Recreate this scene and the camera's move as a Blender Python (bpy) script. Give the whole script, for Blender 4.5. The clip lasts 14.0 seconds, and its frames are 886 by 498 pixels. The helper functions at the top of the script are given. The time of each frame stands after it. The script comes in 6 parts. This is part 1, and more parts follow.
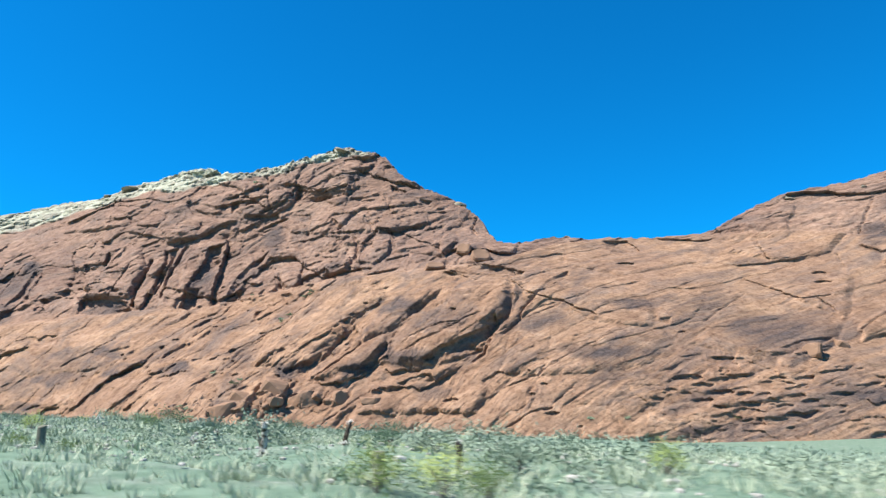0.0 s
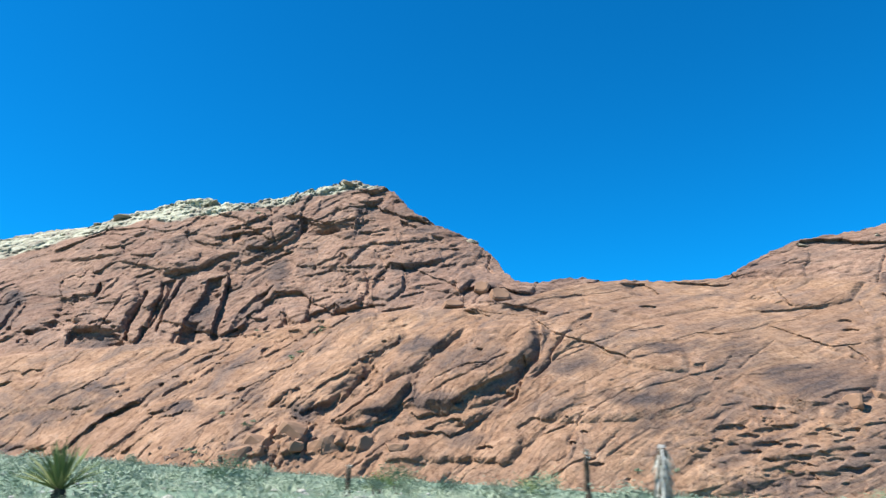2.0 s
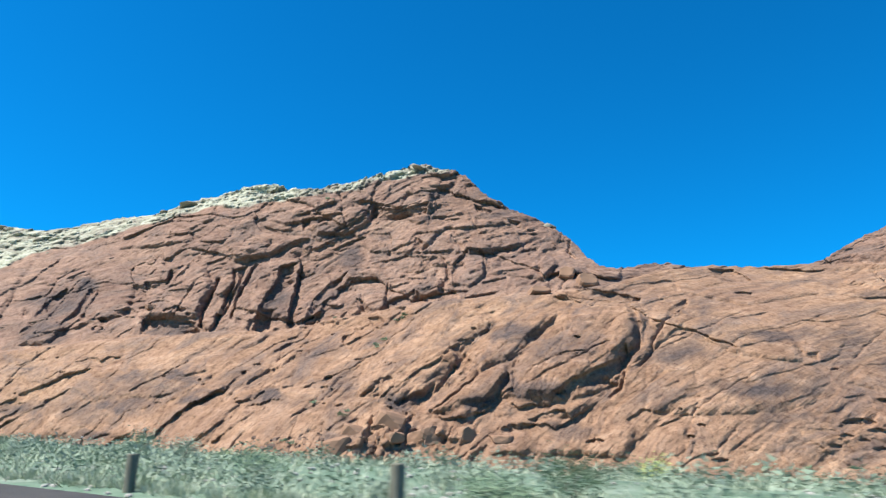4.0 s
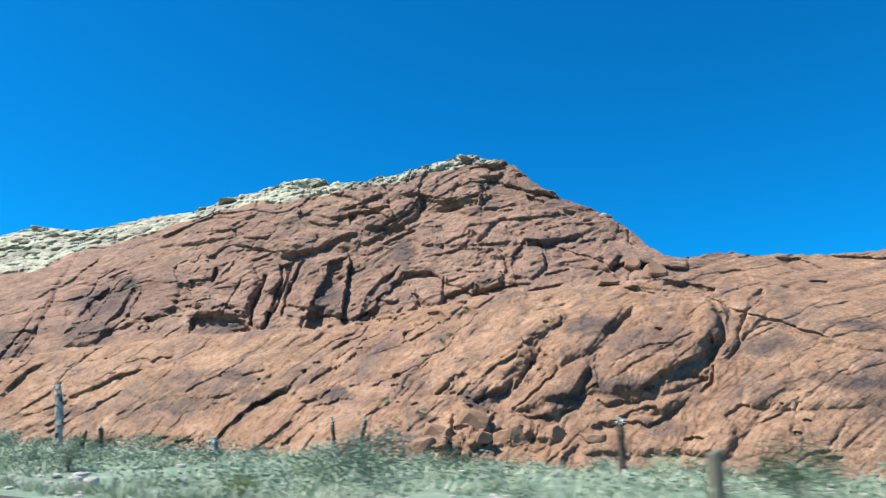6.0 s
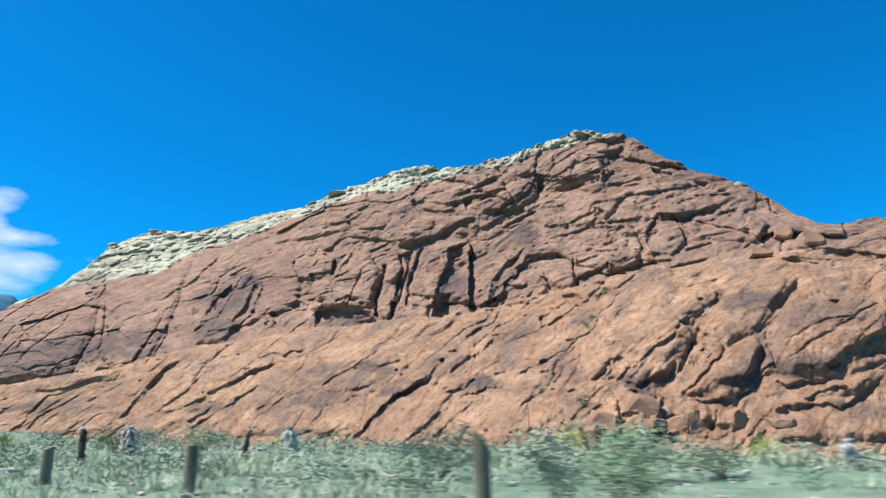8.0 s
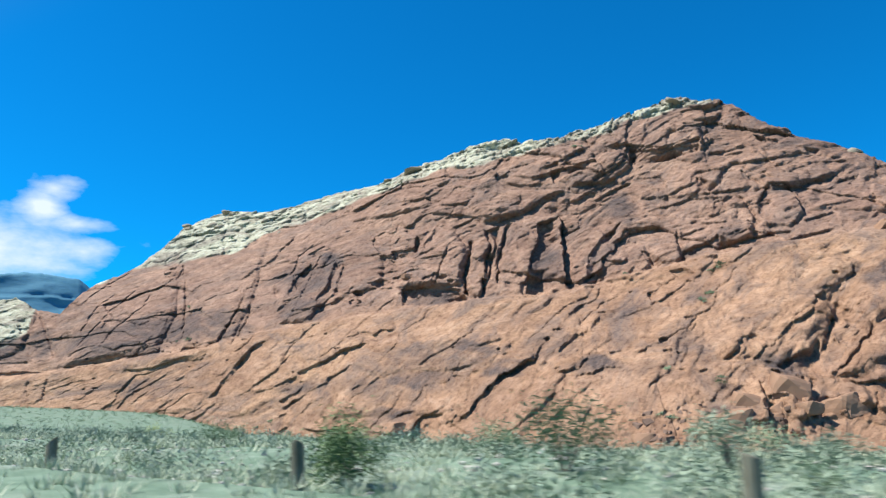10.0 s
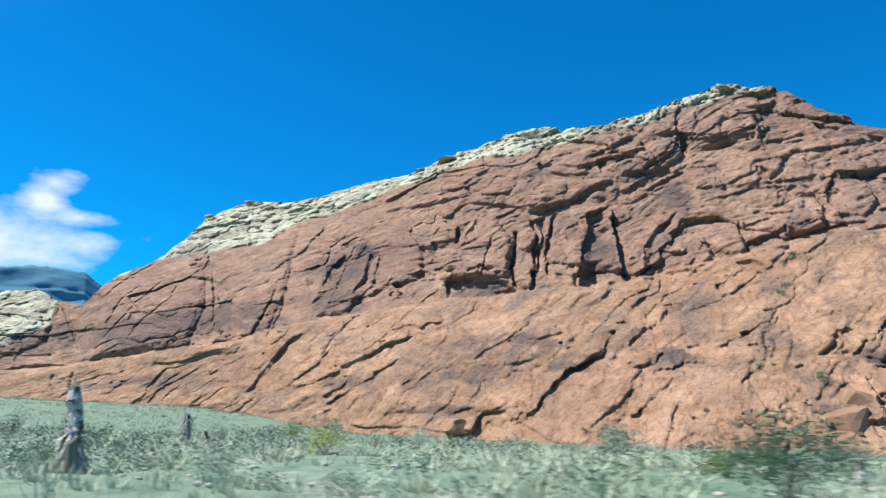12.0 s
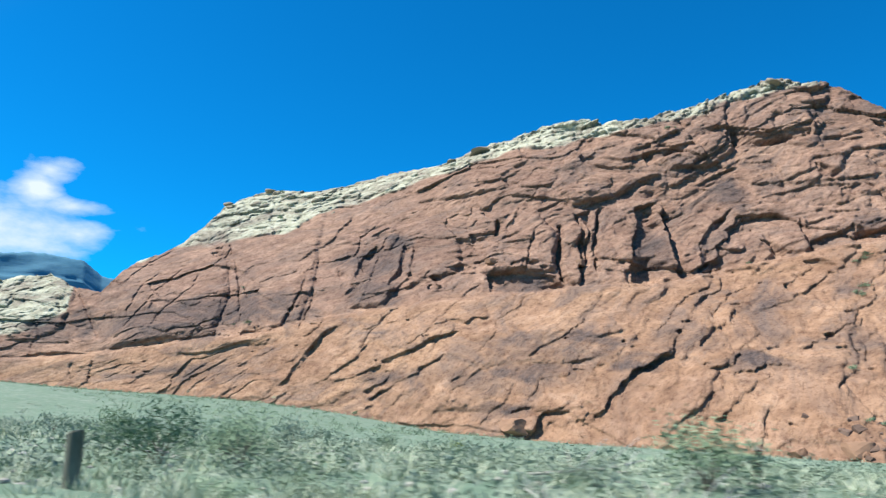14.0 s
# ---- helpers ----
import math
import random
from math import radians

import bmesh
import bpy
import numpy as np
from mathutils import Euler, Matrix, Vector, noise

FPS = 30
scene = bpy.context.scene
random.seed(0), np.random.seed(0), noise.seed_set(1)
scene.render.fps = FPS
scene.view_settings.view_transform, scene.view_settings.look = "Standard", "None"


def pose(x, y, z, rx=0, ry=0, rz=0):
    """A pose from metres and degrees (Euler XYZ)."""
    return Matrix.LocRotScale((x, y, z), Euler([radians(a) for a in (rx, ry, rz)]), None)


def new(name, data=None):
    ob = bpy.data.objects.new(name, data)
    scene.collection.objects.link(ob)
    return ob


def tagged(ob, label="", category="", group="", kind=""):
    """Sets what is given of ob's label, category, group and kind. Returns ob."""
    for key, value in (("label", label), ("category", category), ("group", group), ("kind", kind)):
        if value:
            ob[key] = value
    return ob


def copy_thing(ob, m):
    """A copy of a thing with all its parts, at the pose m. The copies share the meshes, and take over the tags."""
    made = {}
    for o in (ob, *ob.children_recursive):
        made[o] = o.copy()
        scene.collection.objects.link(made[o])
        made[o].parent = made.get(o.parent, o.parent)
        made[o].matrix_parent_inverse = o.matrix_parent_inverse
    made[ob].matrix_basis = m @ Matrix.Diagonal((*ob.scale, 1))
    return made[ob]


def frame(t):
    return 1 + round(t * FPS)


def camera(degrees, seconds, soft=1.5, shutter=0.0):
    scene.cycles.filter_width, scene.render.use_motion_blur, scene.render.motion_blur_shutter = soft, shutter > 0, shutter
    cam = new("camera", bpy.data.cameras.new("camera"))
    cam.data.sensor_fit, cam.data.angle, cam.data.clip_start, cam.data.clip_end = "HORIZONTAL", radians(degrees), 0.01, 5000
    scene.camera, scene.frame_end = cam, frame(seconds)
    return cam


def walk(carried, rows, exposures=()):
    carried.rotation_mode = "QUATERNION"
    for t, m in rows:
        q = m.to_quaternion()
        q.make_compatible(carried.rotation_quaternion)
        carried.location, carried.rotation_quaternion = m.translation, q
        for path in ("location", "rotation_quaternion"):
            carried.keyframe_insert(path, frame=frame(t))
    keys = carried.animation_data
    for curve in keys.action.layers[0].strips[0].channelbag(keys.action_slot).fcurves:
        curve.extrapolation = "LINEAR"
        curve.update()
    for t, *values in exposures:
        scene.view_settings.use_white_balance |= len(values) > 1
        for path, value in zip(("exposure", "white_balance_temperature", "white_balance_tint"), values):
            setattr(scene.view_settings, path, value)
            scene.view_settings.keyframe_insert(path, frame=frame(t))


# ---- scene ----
cam = camera(64.53, 14.0, soft=1.3, shutter=0.13)


def go(x, y, z, yaw, tilt, lean):
    """The car's way: yaw is degrees left of the road's square, tilt upward, lean to the left."""
    return pose(x, y, z, 90 + tilt, 0, yaw) @ pose(0, 0, 0, 0, 0, lean)


PATH = [
    (0.0, go(163.93, -19.77, 1.28, 26.52, 11.41, -0.29)),
    (0.5, go(151.56, -17.17, 1.28, 21.40, 11.38, -0.91)),
    (1.0, go(139.33, -14.73, 1.28, 19.90, 12.97, -0.62)),
    (1.5, go(127.22, -12.44, 1.29, 21.94, 14.43, 1.15)),
    (2.0, go(115.23, -10.33, 1.29, 24.34, 14.99, 0.70)),
    (2.5, go(103.34, -8.39, 1.29, 24.02, 14.43, 0.64)),
    (2.7, go(98.61, -7.67, 1.29, 24.79, 13.89, 0.24)),
    (2.9, go(93.90, -6.98, 1.29, 25.53, 13.85, 0.24)),
    (3.0, go(91.55, -6.64, 1.29, 26.70, 13.92, 0.95)),
    (3.2, go(86.86, -6.00, 1.29, 27.67, 14.44, 1.51)),
    (5.3, go(38.39, -1.20, 1.30, 26.87, 13.74, 0.62)),
    (5.5, go(33.84, -0.93, 1.30, 27.30, 13.85, 0.73)),
    (6.0, go(22.50, -0.41, 1.30, 28.47, 14.05, 0.58)),
    (6.4, go(13.48, -0.15, 1.30, 30.64, 13.46, 0.24)),
    (6.5, go(11.22, -0.10, 1.30, 32.07, 13.33, 2.27)),
    (7.0, go(0.00, 0.00, 1.30, 33.14, 13.70, 0.89)),
    (7.4, go(-8.95, -0.06, 1.30, 33.61, 13.96, -0.27)),
    (7.5, go(-11.18, -0.10, 1.30, 34.12, 13.69, -0.19)),
    (7.6, go(-13.41, -0.15, 1.30, 34.24, 13.48, -0.72)),
    (7.8, go(-17.86, -0.26, 1.30, 34.84, 13.42, -0.79)),
    (8.0, go(-22.31, -0.40, 1.30, 35.21, 13.22, -0.69)),
    (8.2, go(-26.75, -0.58, 1.30, 36.06, 13.15, -0.60)),
    (10.3, go(-73.14, -4.19, 1.30, 39.25, 11.74, -0.34)),
    (10.5, go(-77.55, -4.69, 1.30, 39.21, 11.80, -0.15)),
    (11.0, go(-88.55, -6.05, 1.30, 39.28, 11.37, -0.51)),
    (11.5, go(-99.56, -7.55, 1.29, 39.40, 11.15, -0.57)),
    (12.0, go(-110.58, -9.17, 1.29, 39.23, 11.49, -0.07)),
    (12.5, go(-121.63, -10.92, 1.29, 39.24, 11.07, -0.17)),
    (12.7, go(-126.05, -11.65, 1.29, 39.24, 10.77, -0.16)),
    (12.9, go(-130.48, -12.39, 1.29, 39.00, 11.13, 0.76)),
    (13.0, go(-132.70, -12.77, 1.29, 38.95, 11.15, 1.03)),
    (13.1, go(-134.92, -13.15, 1.29, 39.18, 11.40, 0.77)),
    (13.5, go(-143.82, -14.70, 1.29, 39.29, 11.25, 0.89)),
    (14.0, go(-155.00, -16.69, 1.29, 38.80, 11.24, 1.15)),
]
walk(cam, PATH, [(0.0, 0.88), (1.5, 0.86), (2.5, 0.84), (6.5, 0.76), (11.0, 0.73), (14.0, 0.73)])


# ---- light ----
SUN_TO = Vector((-0.52, -0.46, 1.02)).normalized()   # towards the sun
sun = new("sun", bpy.data.lights.new("sun", "SUN"))
sun.data.energy, sun.data.angle, sun.data.color = 5.0, radians(0.53), (1.0, 0.965, 0.91)
sun.matrix_world = SUN_TO.to_track_quat("Z", "Y").to_matrix().to_4x4()
world = bpy.data.worlds.new("desert_sky")
scene.world = world
world.use_nodes = True
wn, wl = world.node_tree.nodes, world.node_tree.links
sky = wn.new("ShaderNodeTexSky")
sky.sky_type, sky.sun_disc = "NISHITA", False
sky.sun_elevation = math.asin(SUN_TO.z)
sky.sun_rotation = math.atan2(SUN_TO.x, SUN_TO.y)
sky.altitude, sky.air_density, sky.dust_density, sky.ozone_density = 1200, 1.0, 0.0, 6.0
wn["Background"].inputs["Strength"].default_value = 0.060
clear = wn.new("ShaderNodeMix")          # dry desert air: a deeper, purer blue
clear.data_type, clear.blend_type = "RGBA", "MULTIPLY"
clear.inputs["Factor"].default_value = 1.0
wl.new(sky.outputs["Color"], clear.inputs["A"])


def sky_math(op, *args):
    """A math node of the sky, over numbers and sockets."""
    m = wn.new("ShaderNodeMath")
    m.operation, m.use_clamp = op.strip("+"), op.endswith("+")
    for socket, v in zip(m.inputs, args):
        if isinstance(v, (int, float)):
            socket.default_value = v
        else:
            wl.new(v, socket)
    return m.outputs[0]


def sky_dot(vec):
    d = wn.new("ShaderNodeVectorMath")
    d.operation = "DOT_PRODUCT"
    wl.new(aim, d.inputs[0])
    d.inputs[1].default_value = vec
    return d.outputs["Value"]


# towards the sun the sky pales
glow = wn.new("ShaderNodeMapRange")
glow.interpolation_type = "SMOOTHSTEP"
glow.inputs["From Min"].default_value, glow.inputs["From Max"].default_value = 0.60, 1.0
aim = wn.new("ShaderNodeTexCoord").outputs["Generated"]
wl.new(sky_dot(tuple(SUN_TO)), glow.inputs["Value"])
tint = wn.new("ShaderNodeMix")
tint.data_type = "RGBA"
tint.inputs["A"].default_value, tint.inputs["B"].default_value = (0.03, 1.22, 1.80, 1), (2.1, 1.25, 0.9, 1)
wl.new(glow.outputs["Result"], tint.inputs["Factor"])
pale = wn.new("ShaderNodeMix")           # and whitens in the dust low over the horizon
pale.data_type = "RGBA"
pale.inputs["A"].default_value = (0.42, 0.50, 0.54, 1)
low = wn.new("ShaderNodeMapRange")
low.interpolation_type = "SMOOTHSTEP"
low.inputs["From Min"].default_value, low.inputs["From Max"].default_value = 0.02, 0.11
wl.new(sky_dot((0, 0, 1)), low.inputs["Value"])
wl.new(low.outputs["Result"], pale.inputs["Factor"])
wl.new(tint.outputs["Result"], pale.inputs["B"])
wl.new(pale.outputs["Result"], clear.inputs["B"])

# one fair-weather cloud low in the north-west
ca, ce = radians(69.4), radians(11.2)
cr = sky_dot((math.cos(ca), math.sin(ca), 0))
cu = sky_dot((math.sin(ce) * math.sin(ca), -math.sin(ce) * math.cos(ca), math.cos(ce)))
cf = sky_dot((-math.cos(ce) * math.sin(ca), math.cos(ce) * math.cos(ca), math.sin(ce)))
puff = wn.new("ShaderNodeTexNoise")
puff.inputs["Scale"].default_value, puff.inputs["Detail"].default_value, puff.inputs["Roughness"].default_value = 15.0, 6.0, 0.55
flat = wn.new("ShaderNodeMapping")       # wisps drawn out along the wind
flat.inputs["Scale"].default_value, flat.inputs["Rotation"].default_value = (1.0, 1.0, 2.3), (0.0, 0.12, 0.0)
wl.new(aim, flat.inputs["Vector"])
wl.new(flat.outputs["Vector"], puff.inputs["Vector"])
grain = sky_math("MULTIPLY", sky_math("SUBTRACT", puff.outputs["Fac"], 0.5), 1.8)


def puff_body(right, rise, wide, tall):
    x = sky_math("DIVIDE", sky_math("SUBTRACT", cr, right), wide)
    y = sky_math("DIVIDE", sky_math("SUBTRACT", cu, rise), tall)
    return sky_math("SQRT", sky_math("ADD", sky_math("MULTIPLY", x, x), sky_math("MULTIPLY", y, y)))


body = puff_body(-0.07, -0.018, 0.165, 0.056)
for bump_ in ((0.045, -0.012, 0.055, 0.024), (0.035, 0.021, 0.050, 0.014), (0.006, 0.064, 0.036, 0.019), (-0.006, 0.038, 0.032, 0.036)):
    body = sky_math("MINIMUM", body, puff_body(*bump_))
thick = sky_math("MULTIPLY+", sky_math("SUBTRACT", sky_math("ADD", 1.0, grain), body), 1.05)
thick = sky_math("MULTIPLY", thick, sky_math("GREATER_THAN", cf, 0.5))
cloud = wn.new("ShaderNodeMix")
cloud.data_type = "RGBA"
cloud.inputs["B"].default_value = (8.5, 9.8, 10.2, 1)
wl.new(thick, cloud.inputs["Factor"])
wl.new(clear.outputs["Result"], cloud.inputs["A"])
wl.new(cloud.outputs["Result"], wn["Background"].inputs["Color"])


# ---- small tools ----
def part(name, bm, material, parent=None, label="", smooth=False):
    """Link a bmesh as one mesh object, under a thing where one is given."""
    me = bpy.data.meshes.new(name)
    bm.to_mesh(me)
    bm.free()
    if smooth:
        me.polygons.foreach_set("use_smooth", [True] * len(me.polygons))
    me.materials.append(material)
    ob = new(name, me)
    if parent:
        ob.parent = parent
    return tagged(ob, label)


def sheet(name, pts, rows, cols, material, smooth=True):
    """A grid mesh out of an array of rows * cols points."""
    me = bpy.data.meshes.new(name)
    k = np.arange((rows - 1) * (cols - 1))
    i, j = k // (cols - 1), k % (cols - 1)
    a = i * cols + j
    quads = np.stack([a, a + 1, a + cols + 1, a + cols], 1).astype(np.int32)
    me.vertices.add(rows * cols)
    me.vertices.foreach_set("co", pts.astype(np.float32).ravel())
    me.loops.add(quads.size)
    me.loops.foreach_set("vertex_index", quads.ravel())
    me.polygons.add(len(quads))
    me.polygons.foreach_set("loop_start", np.arange(0, quads.size, 4, dtype=np.int32))
    me.polygons.foreach_set("use_smooth", np.full(len(quads), smooth))
    me.update(calc_edges=True)
    me.materials.append(material)
    return new(name, me)


def lattice(ix, iy, seed):
    """A repeatable random number in 0..1 for each lattice point."""
    h = (ix.astype(np.int64) * 374761393 + iy.astype(np.int64) * 668265263 + seed * 982451653) & 0x7FFFFFFF
    h = ((h ^ (h >> 13)) * 1274126177) & 0x7FFFFFFF
    return ((h ^ (h >> 16)) & 0xFFFFF) / float(0xFFFFF)


def soft_noise(x, y, seed):
    """Smooth value noise in -1..1."""
    ix, iy = np.floor(x), np.floor(y)
    u, v = x - ix, y - iy
    u, v = u * u * u * (u * (u * 6 - 15) + 10), v * v * v * (v * (v * 6 - 15) + 10)
    a, b = lattice(ix, iy, seed), lattice(ix + 1, iy, seed)
    c, d = lattice(ix, iy + 1, seed), lattice(ix + 1, iy + 1, seed)
    return ((a * (1 - u) + b * u) * (1 - v) + (c * (1 - u) + d * u) * v) * 2 - 1


def layers(x, y, seed, octaves=4, gain=0.5):
    total, size = 0.0, 1.0
    for o in range(octaves):
        total = total + size * soft_noise(x * 2 ** o, y * 2 ** o, seed + 7 * o)
        size *= gain
    return total


def facets(x, y, seed):
    """Random cells: distance to the border, a random number, the place within the cell, a second number."""
    ix, iy = np.floor(x), np.floor(y)
    f1, f2 = np.full(x.shape, 9.0), np.full(x.shape, 9.0)
    own, tone, du, dv = (np.zeros(x.shape) for _ in range(4))
    for dx in (-1, 0, 1):
        for dy in (-1, 0, 1):
            cx, cy = ix + dx, iy + dy
            px, py = x - cx - 0.08 - 0.84 * lattice(cx, cy, seed), y - cy - 0.08 - 0.84 * lattice(cx, cy, seed + 1)
            d = np.abs(px) * 0.55 + 0.75 * np.hypot(px, py)
            near = d < f1
            f2 = np.where(near, f1, np.minimum(f2, d))
            own, tone = np.where(near, lattice(cx, cy, seed + 2), own), np.where(near, lattice(cx, cy, seed + 3), tone)
            du, dv, f1 = np.where(near, px, du), np.where(near, py, dv), np.where(near, d, f1)
    return f2 - f1, own, du, dv, tone


def ramp(v, lo, hi):
    t = np.clip((v - lo) / (hi - lo), 0, 1)
    return t * t * (3 - 2 * t)


# ---- materials ----
def material(name, roughness=0.9):
    mat = bpy.data.materials.new(name)
    mat.use_nodes = True
    bsdf = mat.node_tree.nodes["Principled BSDF"]
    bsdf.inputs["Roughness"].default_value = roughness
    bsdf.inputs["Specular IOR Level"].default_value = 0.2
    return mat, mat.node_tree.nodes, mat.node_tree.links, bsdf


def noise_tex(n, l, scale, detail=6, rough=0.6, stretch=None, turn=(0, 0, 0), distort=0.0):
    """Noise at a real-world size, over object coordinates."""
    co = n.new("ShaderNodeTexCoord").outputs["Object"]
    if stretch:
        mp = n.new("ShaderNodeMapping")
        mp.inputs["Scale"].default_value, mp.inputs["Rotation"].default_value = stretch, turn
        l.new(co, mp.inputs["Vector"])
        co = mp.outputs["Vector"]
    t = n.new("ShaderNodeTexNoise")
    t.inputs["Scale"].default_value, t.inputs["Detail"].default_value = scale, detail
    t.inputs["Roughness"].default_value, t.inputs["Distortion"].default_value = rough, distort
    l.new(co, t.inputs["Vector"])
    return t.outputs["Fac"]


def stops(n, l, fac, *pairs):
    """A colour ramp out of (place, colour) pairs."""
    r = n.new("ShaderNodeValToRGB")
    el = r.color_ramp.elements
    while len(el) < len(pairs):
        el.new(0.5)
    for e, (p, c) in zip(el, pairs):
        e.position, e.color = p, (*c, 1)
    l.new(fac, r.inputs["Fac"])
    return r.outputs["Color"]


def level(n, l, fac, lo, hi):
    m = n.new("ShaderNodeMapRange")
    m.inputs["From Min"].default_value, m.inputs["From Max"].default_value = lo, hi
    l.new(fac, m.inputs["Value"])
    return m.outputs["Result"]


def blend(n, l, fac, a, b, mode="MIX"):
    m = n.new("ShaderNodeMix")
    m.data_type, m.blend_type = "RGBA", mode
    for socket, value in ((m.inputs["Factor"], fac), (m.inputs["A"], a), (m.inputs["B"], b)):
        if isinstance(value, (int, float)):
            socket.default_value = value
        elif isinstance(value, tuple):
            socket.default_value = (*value, 1)
        else:
            l.new(value, socket)
    return m.outputs["Result"]


def times(n, l, a, b):
    m = n.new("ShaderNodeMath")
    m.operation = "MULTIPLY"
    l.new(a, m.inputs[0])
    if isinstance(b, (int, float)):
        m.inputs[1].default_value = b
    else:
        l.new(b, m.inputs[1])
    return m.outputs[0]


def bump(n, l, bsdf, *grains):
    """Stacked relief: (height, metres) pairs."""
    last = None
    for fac, dist in grains:
        b = n.new("ShaderNodeBump")
        b.inputs["Distance"].default_value, b.inputs["Strength"].default_value = dist, 1.0
        l.new(fac, b.inputs["Height"])
        if last:
            l.new(last, b.inputs["Normal"])
        last = b.outputs["Normal"]
    l.new(last, bsdf.inputs["Normal"])


def mask(n, name):
    a = n.new("ShaderNodeAttribute")
    a.attribute_name = name
    return a.outputs["Fac"]


def rock_material():
    mat, n, l, b = material("banded_sandstone", 0.93)
    broad = noise_tex(n, l, 0.012, 5, 0.6)
    mid = noise_tex(n, l, 0.07, 5, 0.68, stretch=(1, 1, 1.8), distort=0.5)
    fine = noise_tex(n, l, 0.40, 2, 0.7, stretch=(1, 1, 1.6))
    ramp_rock = stops(n, l, mid, (0.28, (0.222, 0.135, 0.085)), (0.46, (0.345, 0.219, 0.138)),
                      (0.60, (0.412, 0.271, 0.177)), (0.78, (0.510, 0.364, 0.252)))
    cliff_rock = stops(n, l, mid, (0.28, (0.190, 0.124, 0.091)), (0.46, (0.290, 0.190, 0.138)),
                       (0.60, (0.365, 0.245, 0.178)), (0.78, (0.475, 0.340, 0.252)))
    red = blend(n, l, mask(n, "upper"), ramp_rock, cliff_rock)
    pale = stops(n, l, broad, (0.35, (0.84, 0.80, 0.80)), (0.65, (1.0, 0.97, 0.93)))
    red = blend(n, l, 1.0, red, pale, "MULTIPLY")
    red = blend(n, l, 1.0, red, stops(n, l, mask(n, "tone"), (0.2, (0.84, 0.82, 0.82)), (0.8, (1.0, 1.0, 1.0))), "MULTIPLY")
    lay = n.new("ShaderNodeCombineXYZ")
    l.new(mask(n, "along"), lay.inputs["X"])
    l.new(times(n, l, mask(n, "across"), 7.0), lay.inputs["Y"])
    streak = n.new("ShaderNodeTexNoise")
    streak.inputs["Scale"].default_value, streak.inputs["Detail"].default_value, streak.inputs["Roughness"].default_value = 0.035, 4.0, 0.65
    l.new(lay.outputs["Vector"], streak.inputs["Vector"])
    red = blend(n, l, 1.0, red, stops(n, l, streak.outputs["Fac"], (0.34, (0.88, 0.85, 0.84)), (0.5, (1.0, 0.98, 0.97)), (0.66, (1.08, 1.06, 1.04))), "MULTIPLY")
    cream = stops(n, l, mid, (0.3, (0.21, 0.21, 0.15)), (0.48, (0.41, 0.41, 0.30)), (0.75, (0.58, 0.58, 0.46)))
    col = blend(n, l, mask(n, "cream"), red, cream)
    dark = stops(n, l, fine, (0.3, (0.046, 0.039, 0.040)), (0.7, (0.112, 0.086, 0.077)))
    patchy = times(n, l, level(n, l, mid, 0.24, 0.46), level(n, l, streak.outputs["Fac"], 0.74, 0.40))
    bed = n.new("ShaderNodeCombineXYZ")
    l.new(mask(n, "along"), bed.inputs["X"])
    l.new(times(n, l, mask(n, "across"), 2.2), bed.inputs["Y"])
    stain = n.new("ShaderNodeTexNoise")
    stain.inputs["Scale"].default_value, stain.inputs["Detail"].default_value = 0.026, 9.0
    stain.inputs["Roughness"].default_value, stain.inputs["Distortion"].default_value = 0.72, 0.8
    l.new(bed.outputs["Vector"], stain.inputs["Vector"])
    smoke = stops(n, l, fine, (0.3, (0.120, 0.088, 0.076)), (0.7, (0.230, 0.162, 0.126)))
    bare = n.new("ShaderNodeMath")
    bare.operation = "MULTIPLY_ADD"
    l.new(mask(n, "bare"), bare.inputs[0])
    bare.inputs[1].default_value, bare.inputs[2].default_value = -0.45, 0.85
    col = blend(n, l, times(n, l, level(n, l, stain.outputs["Fac"], 0.47, 0.66), bare.outputs[0]), col, smoke)
    worn = n.new("ShaderNodeMath")
    worn.operation = "MULTIPLY_ADD"
    l.new(patchy, worn.inputs[0])
    worn.inputs[1].default_value, worn.inputs[2].default_value = 0.35, 0.64
    ragged = n.new("ShaderNodeMath")
    ragged.operation = "MULTIPLY_ADD"
    l.new(stain.outputs["Fac"], ragged.inputs[0])
    ragged.inputs[1].default_value = 2.0
    l.new(mask(n, "varnish"), ragged.inputs[2])
    coated = times(n, l, level(n, l, ragged.outputs[0], 1.2, 2.15), worn.outputs[0])
    col = blend(n, l, coated, col, dark)
    col = blend(n, l, 1.0, col, (0.91, 0.945, 0.975), "MULTIPLY")
    speck = stops(n, l, noise_tex(n, l, 0.30, 3, 0.8), (0.36, (0.68, 0.63, 0.62)), (0.48, (1, 1, 1)))
    col = blend(n, l, 1.0, col, speck, "MULTIPLY")
    thin = n.new("ShaderNodeTexNoise")
    thin.inputs["Scale"].default_value, thin.inputs["Detail"].default_value, thin.inputs["Roughness"].default_value = 0.16, 5.0, 0.7
    l.new(bed.outputs["Vector"], thin.inputs["Vector"])
    col = blend(n, l, 1.0, col, stops(n, l, thin.outputs["Fac"], (0.33, (0.62, 0.57, 0.57)), (0.43, (0.98, 0.97, 0.97)), (0.66, (1.12, 1.11, 1.10))), "MULTIPLY")
    l.new(col, b.inputs["Base Color"])
    bump(n, l, b, (streak.outputs["Fac"], 0.8), (mid, 1.0), (thin.outputs["Fac"], 0.8), (fine, 0.2))
    return mat


